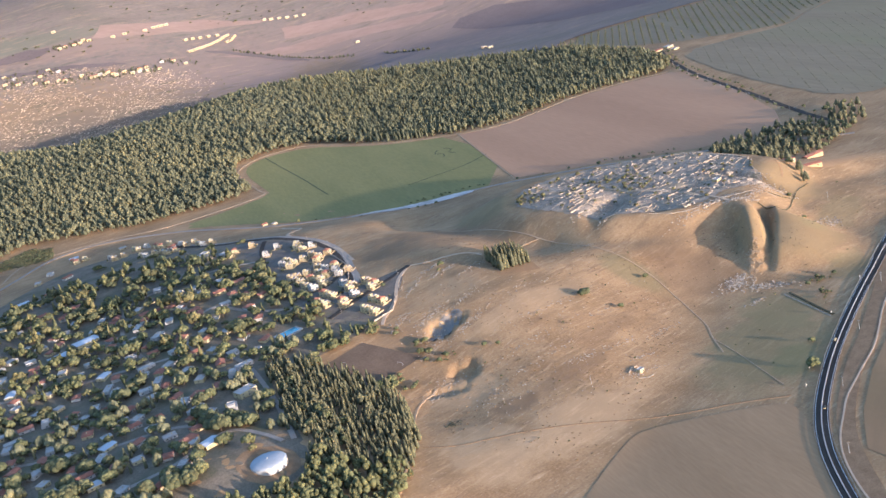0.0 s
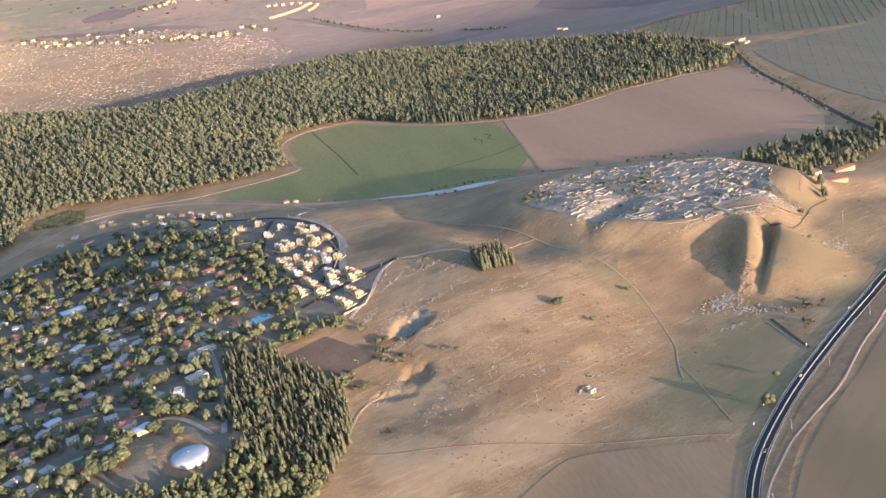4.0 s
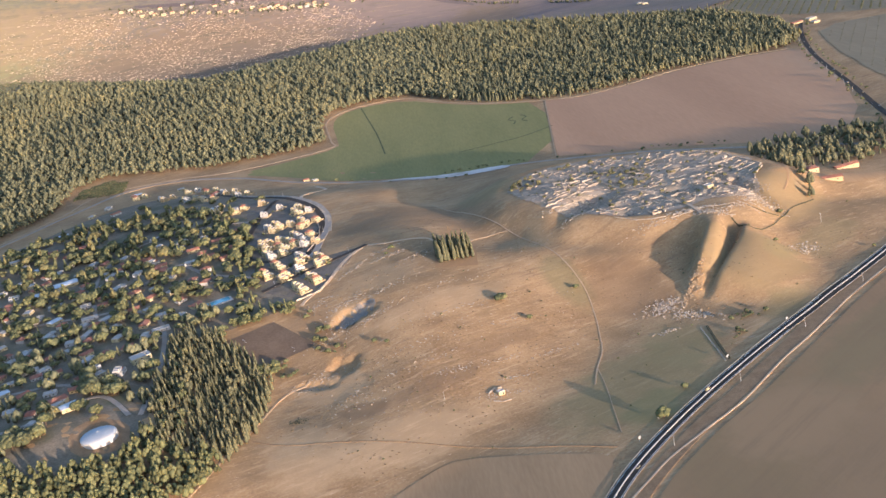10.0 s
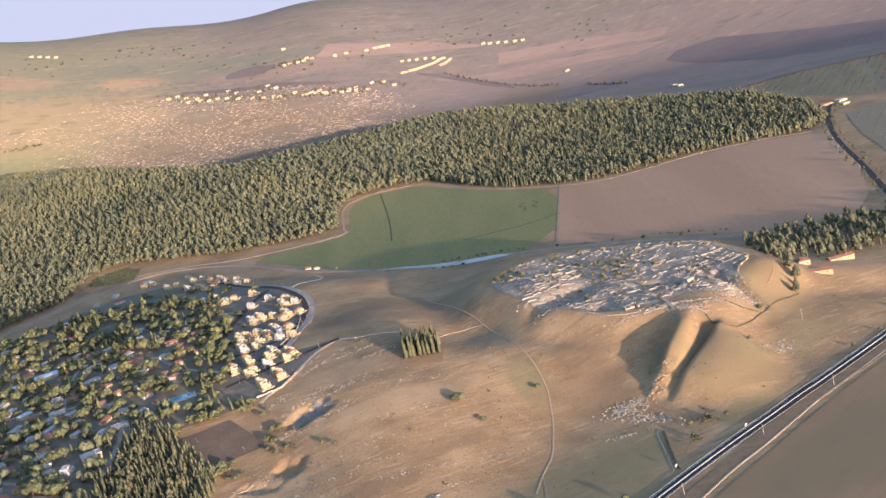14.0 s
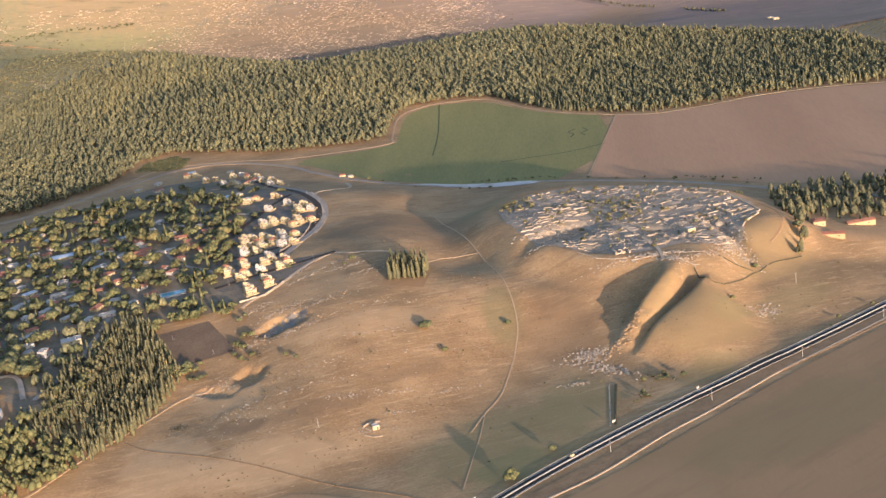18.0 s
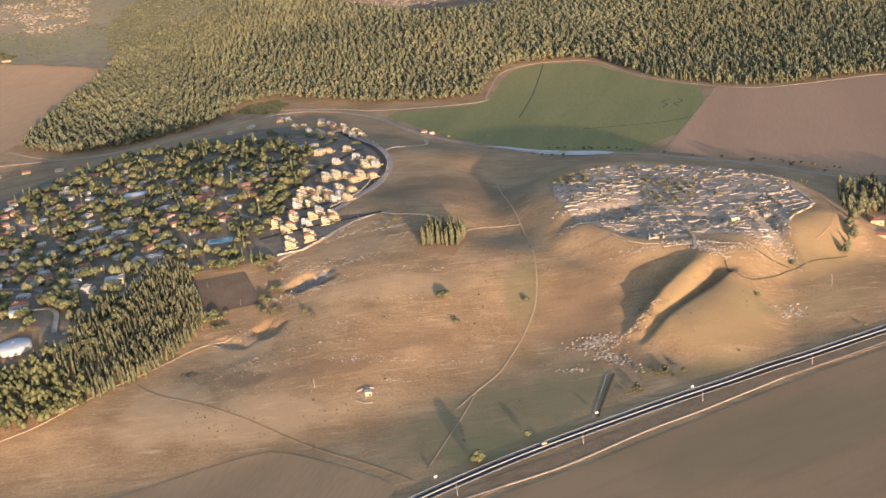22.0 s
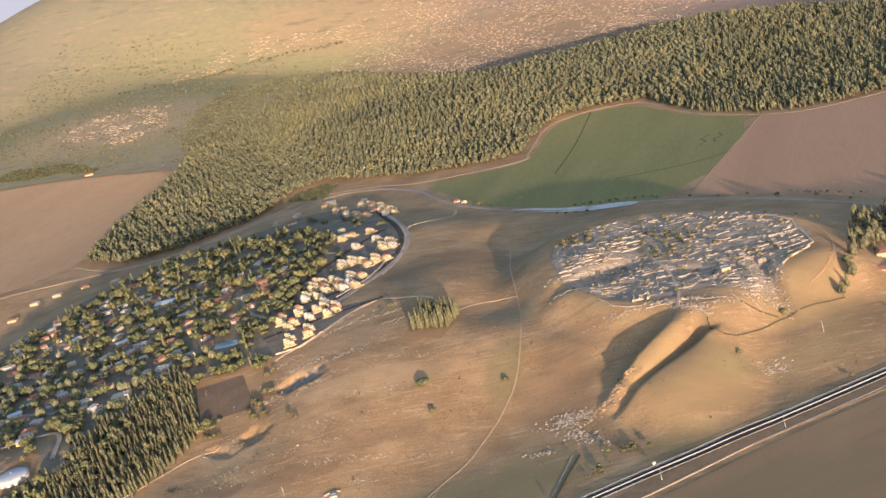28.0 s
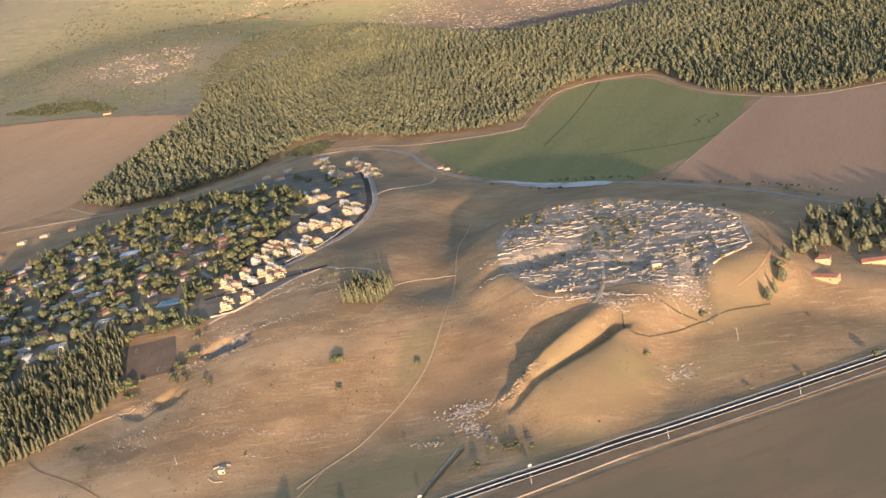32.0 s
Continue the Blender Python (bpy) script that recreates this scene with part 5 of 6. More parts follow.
# ---- ruins on the mound ----


def ragged_wall(length, thick, tall, seed):
    """A stretch of ruined rubble wall with a broken top."""
    r = random.Random(seed)
    n = max(2, int(length / 1.6))
    v, f = [], []
    for i in range(n + 1):
        x, top = length * (i / n - 0.5), tall * r.uniform(0.45, 1.1)
        o = r.uniform(-0.2, 0.2)
        v += [(x, o - thick * 0.6, -1.5), (x + r.uniform(-0.2, 0.2), o - thick * 0.45, top), (x + r.uniform(-0.2, 0.2), o + thick * 0.45, top * r.uniform(0.85, 1.0)), (x, o + thick * 0.6, -1.5)]
    for i in range(n):
        for j in range(3):
            a = i * 4 + j
            f.append((a, a + 1, a + 5, a + 4))
    f += [(0, 3, 2, 1), (n * 4, n * 4 + 1, n * 4 + 2, n * 4 + 3)]
    me = bpy.data.meshes.new("wall")
    me.from_pydata(v, [], f)
    me.materials.append(M_STONE)
    return me


WALLS = [ragged_wall(L, 1.1, h, i) for i, (L, h) in enumerate(((6, 0.9), (9, 1.1), (13, 1.0), (17, 1.4), (5, 1.5), (22, 1.2), (8, 0.7), (11, 1.6)))]


def ruin(x, y, w, d, rz, k):
    e = base("ruined_building", "low pale limestone walls of an excavated building", "ruin", "ruins on the mound")
    z0 = ground_z(x, y)
    m = pose(x, y, z0, 0, 0, rz)
    e.matrix_basis = m
    sides = [(0, -d / 2, w, 0), (0, d / 2, w, 0), (-w / 2, 0, d, 90), (w / 2, 0, d, 90)]
    for i in range(k):
        f = rng.uniform(-0.4, 0.4)
        sides.append((f * w, 0, d, 90) if i % 2 else (0, f * d, w, 0))
    for i, (px, py, length, a) in enumerate(sides):
        if rng.uniform() < 0.42 and i < len(sides) - 1:
            continue
        j = min(range(len(WALLS)), key=lambda q: abs((6, 9, 13, 17, 5, 22, 8, 11)[q] - length) + rng.uniform(0, 2))
        p = m @ Vector((px, py, 0))
        ob = new("wall", WALLS[j])
        ob.parent = e
        ob.matrix_basis = pose(px, py, ground_z(p.x, p.y) - z0, 0, 0, a + rng.uniform(-3, 3)) @ Matrix.Diagonal((length / (6, 9, 13, 17, 5, 22, 8, 11)[j], rng.uniform(0.8, 1.5), rng.uniform(0.45, 1.05), 1))
    return e


RIM = [(-25 + (x + 25) * 0.95, 112 + (y - 112) * 0.95) for x, y in DIGS]


def old_walls(name, label, rows):
    """A group of wall stretches: middle, length, direction, height."""
    e = base(name, label, "ruin", "ruins on the mound")
    x0, y0 = rows[0][:2]
    z0 = ground_z(x0, y0)
    e.matrix_basis = pose(x0, y0, z0)
    for x, y, length, turn, tall in rows:
        c, s = math.cos(radians(turn)) * length / 2, math.sin(radians(turn)) * length / 2
        za, zb = ground_z(x - c * 0.8, y - s * 0.8), ground_z(x + c * 0.8, y + s * 0.8)
        j = min(range(len(WALLS)), key=lambda q: abs((6, 9, 13, 17, 5, 22, 8, 11)[q] - length))
        ob = new("wall", WALLS[j])
        ob.parent = e
        ob.matrix_basis = pose(x - x0, y - y0, (za + zb) / 2 - z0 + 0.15, 0, -math.degrees(math.atan2(zb - za, length * 0.8)) * 0.7, turn) @ Matrix.Diagonal((length / (6, 9, 13, 17, 5, 22, 8, 11)[j], rng.uniform(0.8, 1.8), tall / 1.1, 1))


# the western terraces: long broken walls side by side
for k in range(13):
    cx, cy = -122 + 5.5 * k - 0.06 * k * k, 62 + 11.5 * k
    turn, rows = 24 + rng.uniform(-7, 7), []
    u = -46 + rng.uniform(0, 14)
    while u < 34:
        length = rng.uniform(7, 24)
        if rng.uniform() < 0.72:
            a, off = radians(turn), rng.uniform(-2.2, 2.2)
            x, y = cx + (u + length / 2) * math.cos(a) - off * math.sin(a), cy + (u + length / 2) * math.sin(a) + off * math.cos(a)
            if inside(RIM, np.array([x]), np.array([y]))[0] and abs((y - 70) * 0.743 - (x + 102) * 0.669) > 12:
                rows.append((x, y, length, turn + rng.uniform(-5, 5), rng.uniform(0.5, 1.7)))
        u += length + rng.uniform(1, 8)
    if rows:
        old_walls("ruined_terrace", "long broken limestone walls on the mound's terraces", rows)
# the court in the north-east and the houses beside it
court = []
for (ax, ay), (bx, by) in (((75, 120), (106, 130)), ((106, 130), (121, 84)), ((121, 84), (96, 62)), ((84, 96), (112, 106)), ((90, 76), (116, 92)), ((78, 112), (90, 76)), ((35, 200), (66, 190)), ((66, 190), (98, 158)), ((48, 186), (80, 164)), ((98, 158), (103, 132)), ((60, 176), (66, 190))):
    n = max(1, round(math.hypot(bx - ax, by - ay) / 16))
    for i in range(n):
        s = (i + 0.5) / n
        court.append((ax + (bx - ax) * s, ay + (by - ay) * s, math.hypot(bx - ax, by - ay) / n * 0.92, math.degrees(math.atan2(by - ay, bx - ax)), rng.uniform(0.9, 1.9)))
old_walls("ruined_court", "pale rectangular courts of ruined limestone walls", court[:10])
old_walls("ruined_court", "low pale walls round a ruined court", court[10:])
tower_rows = [(-40, -20, 11, 12, 2.0), (-36, -8, 11, 12, 2.4), (-45, -13, 12, 102, 2.6), (-31, -14, 12, 102, 2.4)]
old_walls("ruined_tower", "square pale ruined tower on the mound's front rim", tower_rows)
for x, y in scatter(RIM, 20, 0.5):
    west = x < -75 + 0.35 * (y - 60)
    if west or math.hypot(x + 40, y + 8) < 22 or rng.uniform() < 0.28 + 0.35 * math.sin(x * 0.05 + y * 0.03):
        continue
    ruin(x, y, rng.uniform(5, 18), rng.uniform(4, 12), -6 + rng.uniform(-22, 30) + (14 if x > 50 else 0), int(rng.integers(0, 4)))
stubs, at, vs, fs = scatter(RIM, 7.2, 0.5, thin=lambda x, y: (0.6 + 0.5 * np.sin(x * 0.06 + y * 0.03) * np.sin(y * 0.07)) * (1 - 0.75 * gauss(x, y, 40, 130, 45, 45))), 0, [], []
for x, y in stubs:
    me = WALLS[int(rng.integers(len(WALLS)))]
    co = np.zeros(len(me.vertices) * 3, np.float32)
    me.vertices.foreach_get("co", co)
    a, k = radians(20 + rng.normal(0, 9) + (90 if rng.uniform() < 0.2 else 0)), rng.uniform(0.25, 0.75)
    co = co.reshape(-1, 3) * (k, rng.uniform(0.5, 0.95), rng.uniform(0.4, 1.3))
    px, py = co[:, 0] * math.cos(a) - co[:, 1] * math.sin(a) + x, co[:, 0] * math.sin(a) + co[:, 1] * math.cos(a) + y
    vs.append(np.c_[px, py, co[:, 2] + rough_land(px, py) + 0.2])
    fs.append(np.array([p.vertices[:] for p in me.polygons]) + at)
    at += len(co)
tagged(raw("wall_stubs", np.concatenate(vs), np.concatenate(fs), [M_STONE], smooth=False), "broken stubs of pale rubble walls among trenches", "ruin", kind="stuff")
strip("site_path", [(-64, 160), (-60, 140), (-46, 103), (-24, 63), (-7, 12), (0, -20), (2, -48)], 3.0, M_DIRT, "pale visitors' path across the ruins", "path", lift=1.1, step=5.0, deep=1.0)


def stones(name, spots, size, label, category="rocks", mat_=None):
    """Loose rocks as one mesh."""
    vs, fs, at = [], [], 0
    for x, y in spots:
        r = rng.uniform(*size)
        v = ICO_V * rng.uniform(0.6, 1.25, (12, 1)) * r * (rng.uniform(0.8, 1.7), rng.uniform(0.7, 1.2), rng.uniform(0.35, 0.75))
        a = rng.uniform(0, 6.28)
        v = np.c_[v[:, 0] * math.cos(a) - v[:, 1] * math.sin(a), v[:, 0] * math.sin(a) + v[:, 1] * math.cos(a), v[:, 2]]
        vs.append(v + (x, y, 0))
        fs.append(ICO_F + at)
        at += 12
    xy = np.array(spots)
    v = np.concatenate(vs)
    v[:, 2] += np.repeat(rough_land(xy[:, 0], xy[:, 1]), 12) + 0.15
    return tagged(raw(name, v, np.concatenate(fs), [mat_ or M_STONE], smooth=False), label, category, kind="stuff")


def cloud_of(cx, cy, rx, ry, k, turn=0.0):
    a, c, s = rng.normal(size=(k, 2)) * 0.5, math.cos(math.radians(turn)), math.sin(math.radians(turn))
    return [(cx + u * rx * c - v * ry * s, cy + u * rx * s + v * ry * c) for u, v in a]


stones("tumbled_stones", scatter(RIM, 3.4, 0.5, thin=lambda x, y: 0.55 + 0.4 * np.sin(x * 0.12 + y * 0.05) * np.sin(y * 0.11)), (0.3, 1.0), "tumbled pale building stones on the mound")
stones("tumbled_stones", cloud_of(70, -14, 34, 13, 330, -35) + cloud_of(84, 8, 14, 40, 260, 12), (0.4, 1.4), "pale rubble down the stepped trench")
stones("tumbled_stones", cloud_of(-100, 88, 50, 8, 260, 26) + cloud_of(-110, 36, 40, 6, 160, 24) + cloud_of(0, -30, 30, 7, 160, 5), (0.4, 1.5), "bright rubble along the terrace edges")
stones("tumbled_stones", cloud_of(12, -46, 22, 9, 200, -20) + cloud_of(-44, -38, 40, 8, 120, 8) + cloud_of(40, -40, 24, 6, 90, 30), (0.3, 1.2), "eroded pale rubble above the chute")
stones("chute_clods", cloud_of(-52, -158, 20, 5, 150, 58) + cloud_of(-38, -150, 20, 4, 90, 58), (0.5, 1.8), "rough clods of earth at the chute's foot", "clods", M_DUMP)
stones("rubble_heap", cloud_of(-84, -176, 22, 14, 360, 20) + cloud_of(-66, -204, 26, 10, 240, -35), (0.3, 1.3), "heap of pale rubble below the mound")
stones("rubble_heap", cloud_of(88, -115, 16, 14, 120), (0.4, 1.3), "scattered pale rubble on the slope")
stones("rubble_heap", cloud_of(-98, -229, 12, 4, 40, 10), (0.4, 1.2), "small row of pale stones")
OUTCROPS = [(-340, 36, 26, 7, 110, 25), (-345, 60, 22, 5, 70, 25), (-209, -226, 22, 4, 60, 20), (-300, -235, 24, 6, 60, 15), (-395, -62, 34, 7, 150, 35), (-372, -110, 40, 6, 130, 30), (-420, -125, 26, 8, 90, 30), (-385, 18, 30, 4, 80, 50), (-290, -130, 60, 8, 60, 12), (-330, -180, 60, 8, 60, 15), (-280, -70, 50, 9, 50, 10), (-250, -262, 24, 4, 50, 10), (-440, -200, 20, 8, 60, 10)]
OUTCROPS += [(-395, -250, 30, 18, 80, 0), (-405, -96, 30, 14, 160, 35), (-436, -190, 26, 12, 90, 20), (-425, -52, 26, 10, 110, 40), (-398, 34, 22, 6, 90, 62), (-310, 20, 40, 8, 70, 30), (-262, -232, 40, 5, 60, 14), (-330, -215, 50, 6, 60, 14), (-230, -160, 40, 7, 40, 10), (-360, -60, 46, 8, 110, 28)]
for cx, cy, rx, ry, k, tn in OUTCROPS:
    stones("rock_outcrop", cloud_of(cx, cy, rx, ry, k, tn), (0.25, 1.0), "pale limestone outcrop in dry grass")
stones("scattered_rocks", scatter([(-420, -300), (-250, -300), (-150, -180), (-190, 20), (-330, 20), (-420, -80)], 9, 0.5, thin=lambda x, y: 0.3 + 0.3 * np.sin(y * 0.12 + x * 0.02)), (0.2, 0.8), "small pale rocks strewn over the slope")


def long_wall(pts, tall, label):
    e = base("terrace_wall", label, "wall")
    for (ax, ay), (bx, by) in zip(pts, pts[1:]):
        x, y = (ax + bx) / 2, (ay + by) / 2
        length = math.hypot(bx - ax, by - ay)
        za, zb = ground_z(ax, ay), ground_z(bx, by)
        ob = new("wall", WALLS[5])
        ob.parent = e
        ob.matrix_basis = pose(x, y, (za + zb) / 2 + 0.1, 0, -math.degrees(math.atan2(zb - za, length)), math.degrees(math.atan2(by - ay, bx - ax))) @ Matrix.Diagonal((length / 22 * 1.03, 0.9, tall / 1.2, 1))
    return e


for pts, tall, label in (([(94, 34), (100, 50), (118, 74)], 2.2, "pale city wall along the mound's rim"), ([(-438, 112), (-428, 150), (-424, 178), (-425, 222), (-432, 270)], 2.2, "cream retaining wall above the street"), ([(-450, -32), (-424, -20), (-410, 10)], 2.0, "cream retaining wall below new houses"), ([(-68, -236), (-69, -262), (-70, -290), (-71, -312)], 0.4, "straight stone-lined ditch beside the road")):
    long_wall(pts, tall, label)


for pts in ([(-66, -22), (-50, -30), (-34, -33)], [(-30, -38), (-14, -36), (0, -34)], [(14, -30), (30, -34), (46, -30)], [(50, -24), (60, -34), (68, -46)], [(60, -18), (70, -30), (78, -42)], [(-84, -2), (-72, -14), (-64, -24)], [(24, -52), (30, -58), (36, -58)]):
    long_wall(pts, 0.7, "eroded pale ledge of an old wall below the ruins")


def block(name, label, category, w, d, h, wall=M_YELLOW):
    e = base(name, label, category)
    part("wall", boxes((0, 0, -1, w, d, h + 1), bevel=0.1), wall, e)
    part("roof", parapet(w, d, h), M_FLAT, e)
    part("doorway", boxes((w * 0.2, -d / 2, 0, 1.4, 0.16, 2.1)), M_GLASS, e)
    return e


one(block("shelter", "ochre shelter over the excavation", "shelter", 9, 8, 4.2), 39, 36, 20)
MT = "trees on the mound"
mound_kinds = [tree(round_rows(h, w, 12), h * 0.4, 0.2, M_YLEAF, "tree", "small yellow-green tree among ruins", MT) for h, w in ((5, 5), (6, 5.5))]
plant(mound_kinds, [(-20, 150), (-5, 162), (10, 140), (-35, 140), (-50, 165), (20, 120), (-8, 120), (-150, 190), (-165, 210), (-140, 220), (-120, 205), (55, 90), (48, 60), (70, 70), (100, 90), (5, 205), (-60, 215), (-90, 245), (-30, 190), (60, 150), (-110, 120), (-100, 140), (40, 20), (-10, 60), (88, 150)], (0.6, 1.0))
palm_kinds = [tree(round_rows(9, 4.5, 10), 7, 0.25, M_LEAF, "palm_tree", "slim tall tree behind the mound", MT)]
plant(palm_kinds, [(113, 205), (120, 212), (96, 232), (60, 262)], (0.9, 1.1))

# ---- buildings and trees below the mound ----
MG = "trees round the site buildings"
m_kinds = [tree(pine_rows(h, w, 12), h * 0.4, 0.3, M_CYPR, "pine_tree", "dark pine beside the site buildings", MG) for h, w in ((13, 6.5), (15, 6))] + [tree(cypress_rows(h, w, 8), 3, 0.3, M_CYPR, "cypress_tree", "dark cypress beside the site buildings", MG) for h, w in ((15, 4), (13, 3.6))] + [tree(round_rows(9, 9, 16), 4, 0.3, M_DLEAF, "tree", "green tree beside the site buildings", MG)]
plant(m_kinds, scatter([(146, 150), (152, 80), (166, 72), (182, 112), (270, 125), (330, 170), (420, 214), (394, 262), (359, 296), (300, 300), (242, 300), (187, 290), (152, 220)], 13.5, 0.5) + [(152, 40), (156, 26), (150, 14), (158, 52), (146, 2), (154, 60)] + scatter([(395, 220), (440, 240), (480, 320), (420, 330)], 16), (0.85, 1.35))
SITE = "site buildings"
one(house("gable", M_YELLOW, "ochre site building with a red roof", SITE, 20, 8, 3.6), 190, 46, -14, 0.3)
one(house("gable", M_YELLOW, "long ochre building with a red roof", SITE, 26, 8, 3.6), 232, 100, 10, 0.3)
one(house("hip", M_WHITE, "white pavilion with a red hipped roof", SITE, 11, 11, 5), 184, 88, 0, 0.3)
drape("yard_site", [(168, 72), (200, 68), (270, 70), (290, 50), (230, 40), (210, 34), (175, 40)], M_FALLOW, "bare parking yard beside the site buildings", "yard", lift=0.35)

# ---- the hut on the slope ----
one(block("stone_hut", "small white hut with ruined walls round it", "hut", 6, 5, 3.2, M_WHITE), -268, -286, 20)
for pts, tall, label in (([(-279, -284), (-273, -277), (-266, -276)], 1.4, "low ruined wall beside the hut"), ([(-276, -296), (-268, -299), (-261, -297)], 0.6, "low field wall round the hut")):
    long_wall(pts, tall, label)
stones("yard_rubble", cloud_of(-272, -287, 15, 9, 90, 15) + cloud_of(-250, -287, 14, 3, 30, 10), (0.2, 0.8), "grey rubble and junk round the hut", "rubble")

stones("brush_heap", cloud_of(-452, -262, 9, 6, 60), (0.4, 1.0), "dark heap of cut brushwood on the slope", "brush heap", M_HEDGE_SHADE)
wood("pitch_trees", [(-532 + rng.uniform(-7, 7), -70 + rng.uniform(-12, 12)) for _ in range(12)] + [(-500 + rng.uniform(-22, 22), -58 + rng.uniform(-6, 6)) for _ in range(14)] + [(-424 + rng.uniform(-7, 7), -116 + rng.uniform(-14, 14)) for _ in range(8)] + [(-478 + rng.uniform(-16, 16), -160 + rng.uniform(-6, 6)) for _ in range(8)], P_ROUND, M_LEAF, "green trees and bushes round the bare pitch", "trees", scale=(0.5, 1.05))
wood("quarter_trees", [(x + rng.uniform(-9, 9), y + rng.uniform(-9, 9)) for x, y in [(-500, 30), (-505, 90), (-512, 150), (-520, 205), (-515, 280), (-560, 300), (-600, 520), (-640, 560), (-560, 460), (-520, 440), (-680, 560), (-720, 600), (-700, 520), (-760, 560)] for _ in range(5)], P_ROUND, M_LEAF, "garden trees along the streets of the new quarter", "trees", scale=(0.45, 1.0))

# ---- roadside ----


def pole(h, label, arm=True):
    e = base("utility_pole", label, "pole", "roadside poles")
    part("shaft", cone(bmesh.new(), 0, 0, -1, 0.22, 0.12, h + 1, 8), M_CONC, e)
    if arm:
        a = part("crossarm", boxes((0, 0, h - 0.8, 2.4, 0.16, 0.16)), M_METAL, e)
        for s in (-1.0, 0, 1.0):
            part("insulator", cone(bmesh.new(), s, 0, h - 0.64, 0.09, 0.06, 0.3, 6), M_WHITE, a)
    return e


def lamp():
    e = base("street_lamp", "grey street lamp with a single arm", "lamp", "street lamps")
    part("shaft", cone(bmesh.new(), 0, 0, -1, 0.16, 0.08, 9, 8), M_METAL, e)
    a = part("arm", boxes((0.8, 0, 7.9, 1.7, 0.1, 0.1)), M_METAL, e)
    part("lamp_head", boxes((1.7, 0, 7.82, 0.7, 0.28, 0.14)), M_CONC, a)
    return e


def along(e, pts, gap, shift, spin=90.0):
    line = smooth_line(pts, 2.0)
    d = np.gradient(line, axis=0)
    d /= np.linalg.norm(d, axis=1)[:, None]
    run = np.r_[0, np.cumsum(np.linalg.norm(np.diff(line, axis=0), axis=1))]
    first = True
    for s in np.arange(gap * 0.4, run[-1], gap):
        i = int(np.searchsorted(run, s))
        x, y = line[i][0] + d[i][1] * shift, line[i][1] - d[i][0] * shift
        m = pose(x, y, ground_z(x, y), 0, 0, math.degrees(math.atan2(d[i][1], d[i][0])) + spin)
        if first:
            e.matrix_basis, first = m, False
        else:
            copy_thing(e, m)


along(pole(10, "tall grey concrete pole beside the road"), MAIN, 112, 15)
along(lamp(), RING, 30, 5.5)
along(lamp(), [(-490, 12), (-477, 20), (-436, 47), (-394, 70), (-366, 92)], 34, 5)
along(pole(9, "grey pole beside the valley road", False), [(620, 1150), (560, 1000), (500, 800), (450, 560), (400, 330)], 60, 9)
one(pole(11, "lone grey pole on the slope"), 128, -62, 0)
one(pole(9, "lone grey pole on the slope", False), -318, -283, 0)


def rail(pts, shift):
    e = base("guard_rail", "grey steel guard rail along the road", "guard rail")
    ob = strip("beam", pts, 0.2, M_METAL, "", lift=1.25, shift=shift, deep=0.35, parent=e)
    line = smooth_line(pts, 8.0)
    d = np.gradient(line, axis=0)
    d /= np.linalg.norm(d, axis=1)[:, None]
    me = None
    for i in range(0, len(line), 1):
        x, y = line[i][0] + d[i][1] * shift, line[i][1] - d[i][0] * shift
        if me is None:
            bm = boxes((0, 0, -0.6, 0.12, 0.12, 1.6))
            p = part("post", bm, M_METAL, e)
            me = p.data
        else:
            p = new("post", me)
            p.parent = e
        p.matrix_basis = pose(x, y, ground_z(x, y) + 0.2)


rail(MAIN[1:8], 6.4)
rail(MAIN[1:8], -6.4)


def sign(label, w=3.0, h=2.0):
    e = base("road_sign", label, "sign", "road signs")
    for s in (-1, 1):
        part("post", cone(bmesh.new(), s * w * 0.3, 0, -0.6, 0.07, 0.07, 3.4, 6), M_METAL, e)
    part("panel", boxes((0, 0, 1.6, w, 0.08, h), bevel=0.02), M_GREYW, e, "grey back of the panel")
    return e


for x, y, rz in ((-153, -385, 40), (-68, -309, 40), (5, -263, 40), (-176, -410, 45)):
    one(sign("road sign on two posts beside the road"), x, y, rz)


def car(color, label, van=False):
    e = base("van" if van else "car", label, "car", "cars")
    top = 2.1 if van else 1.45
    bm = boxes((0, 0, 0.35, 4.6, 1.8, 0.6), bevel=0.12)
    part("body", bm, color, e)
    bm = bmesh.new()
    box(bm, -0.2, 0, 0.9, 3.6 if van else 2.6, 1.6, top - 0.9, 0, 0.15)
    part("cabin", bm, color if van else M_GLASS, e)
    for sx in (-1.4, 1.4):
        for sy in (-0.85, 0.85):
            bm = bmesh.new()
            bmesh.ops.create_cone(bm, cap_ends=True, segments=12, radius1=0.34, radius2=0.34, depth=0.22, matrix=pose(sx, sy, 0.34, 90))
            part("wheel", bm, M_ROAD, e)
    return e


line = smooth_line(MAIN, 2.0)


def on_road(e, s, shift):
    i = int(np.argmin(np.hypot(line[:, 0] - s[0], line[:, 1] - s[1])))
    d = line[i + 1] - line[i]
    d /= np.linalg.norm(d)
    x, y = line[i][0] + d[1] * shift, line[i][1] - d[0] * shift
    e.matrix_basis = pose(x, y, max(ground_z(x, y), ground_z(*line[i])) + 0.71, 0, 0, math.degrees(math.atan2(d[1], d[0])))


on_road(car(M_WHITE, "white van on the road", True), (-100, -362), -2.4)
on_road(car(M_WHITE, "white car on the road"), (-190, -448), 2.4)
v_line = smooth_line([(620, 1150), (560, 1000), (500, 800), (450, 560), (400, 330)], 2.0)
# the ditch's shadow, laid beside its pale wall as a dark strip
strip("field_hedge", [(-62, -236), (-64, -262), (-66, -290), (-67, -312)], 2.2, M_HEDGE_SHADE, "dark strip for the shadow along the ditch", "hedge", lift=0.9, deep=1.2)
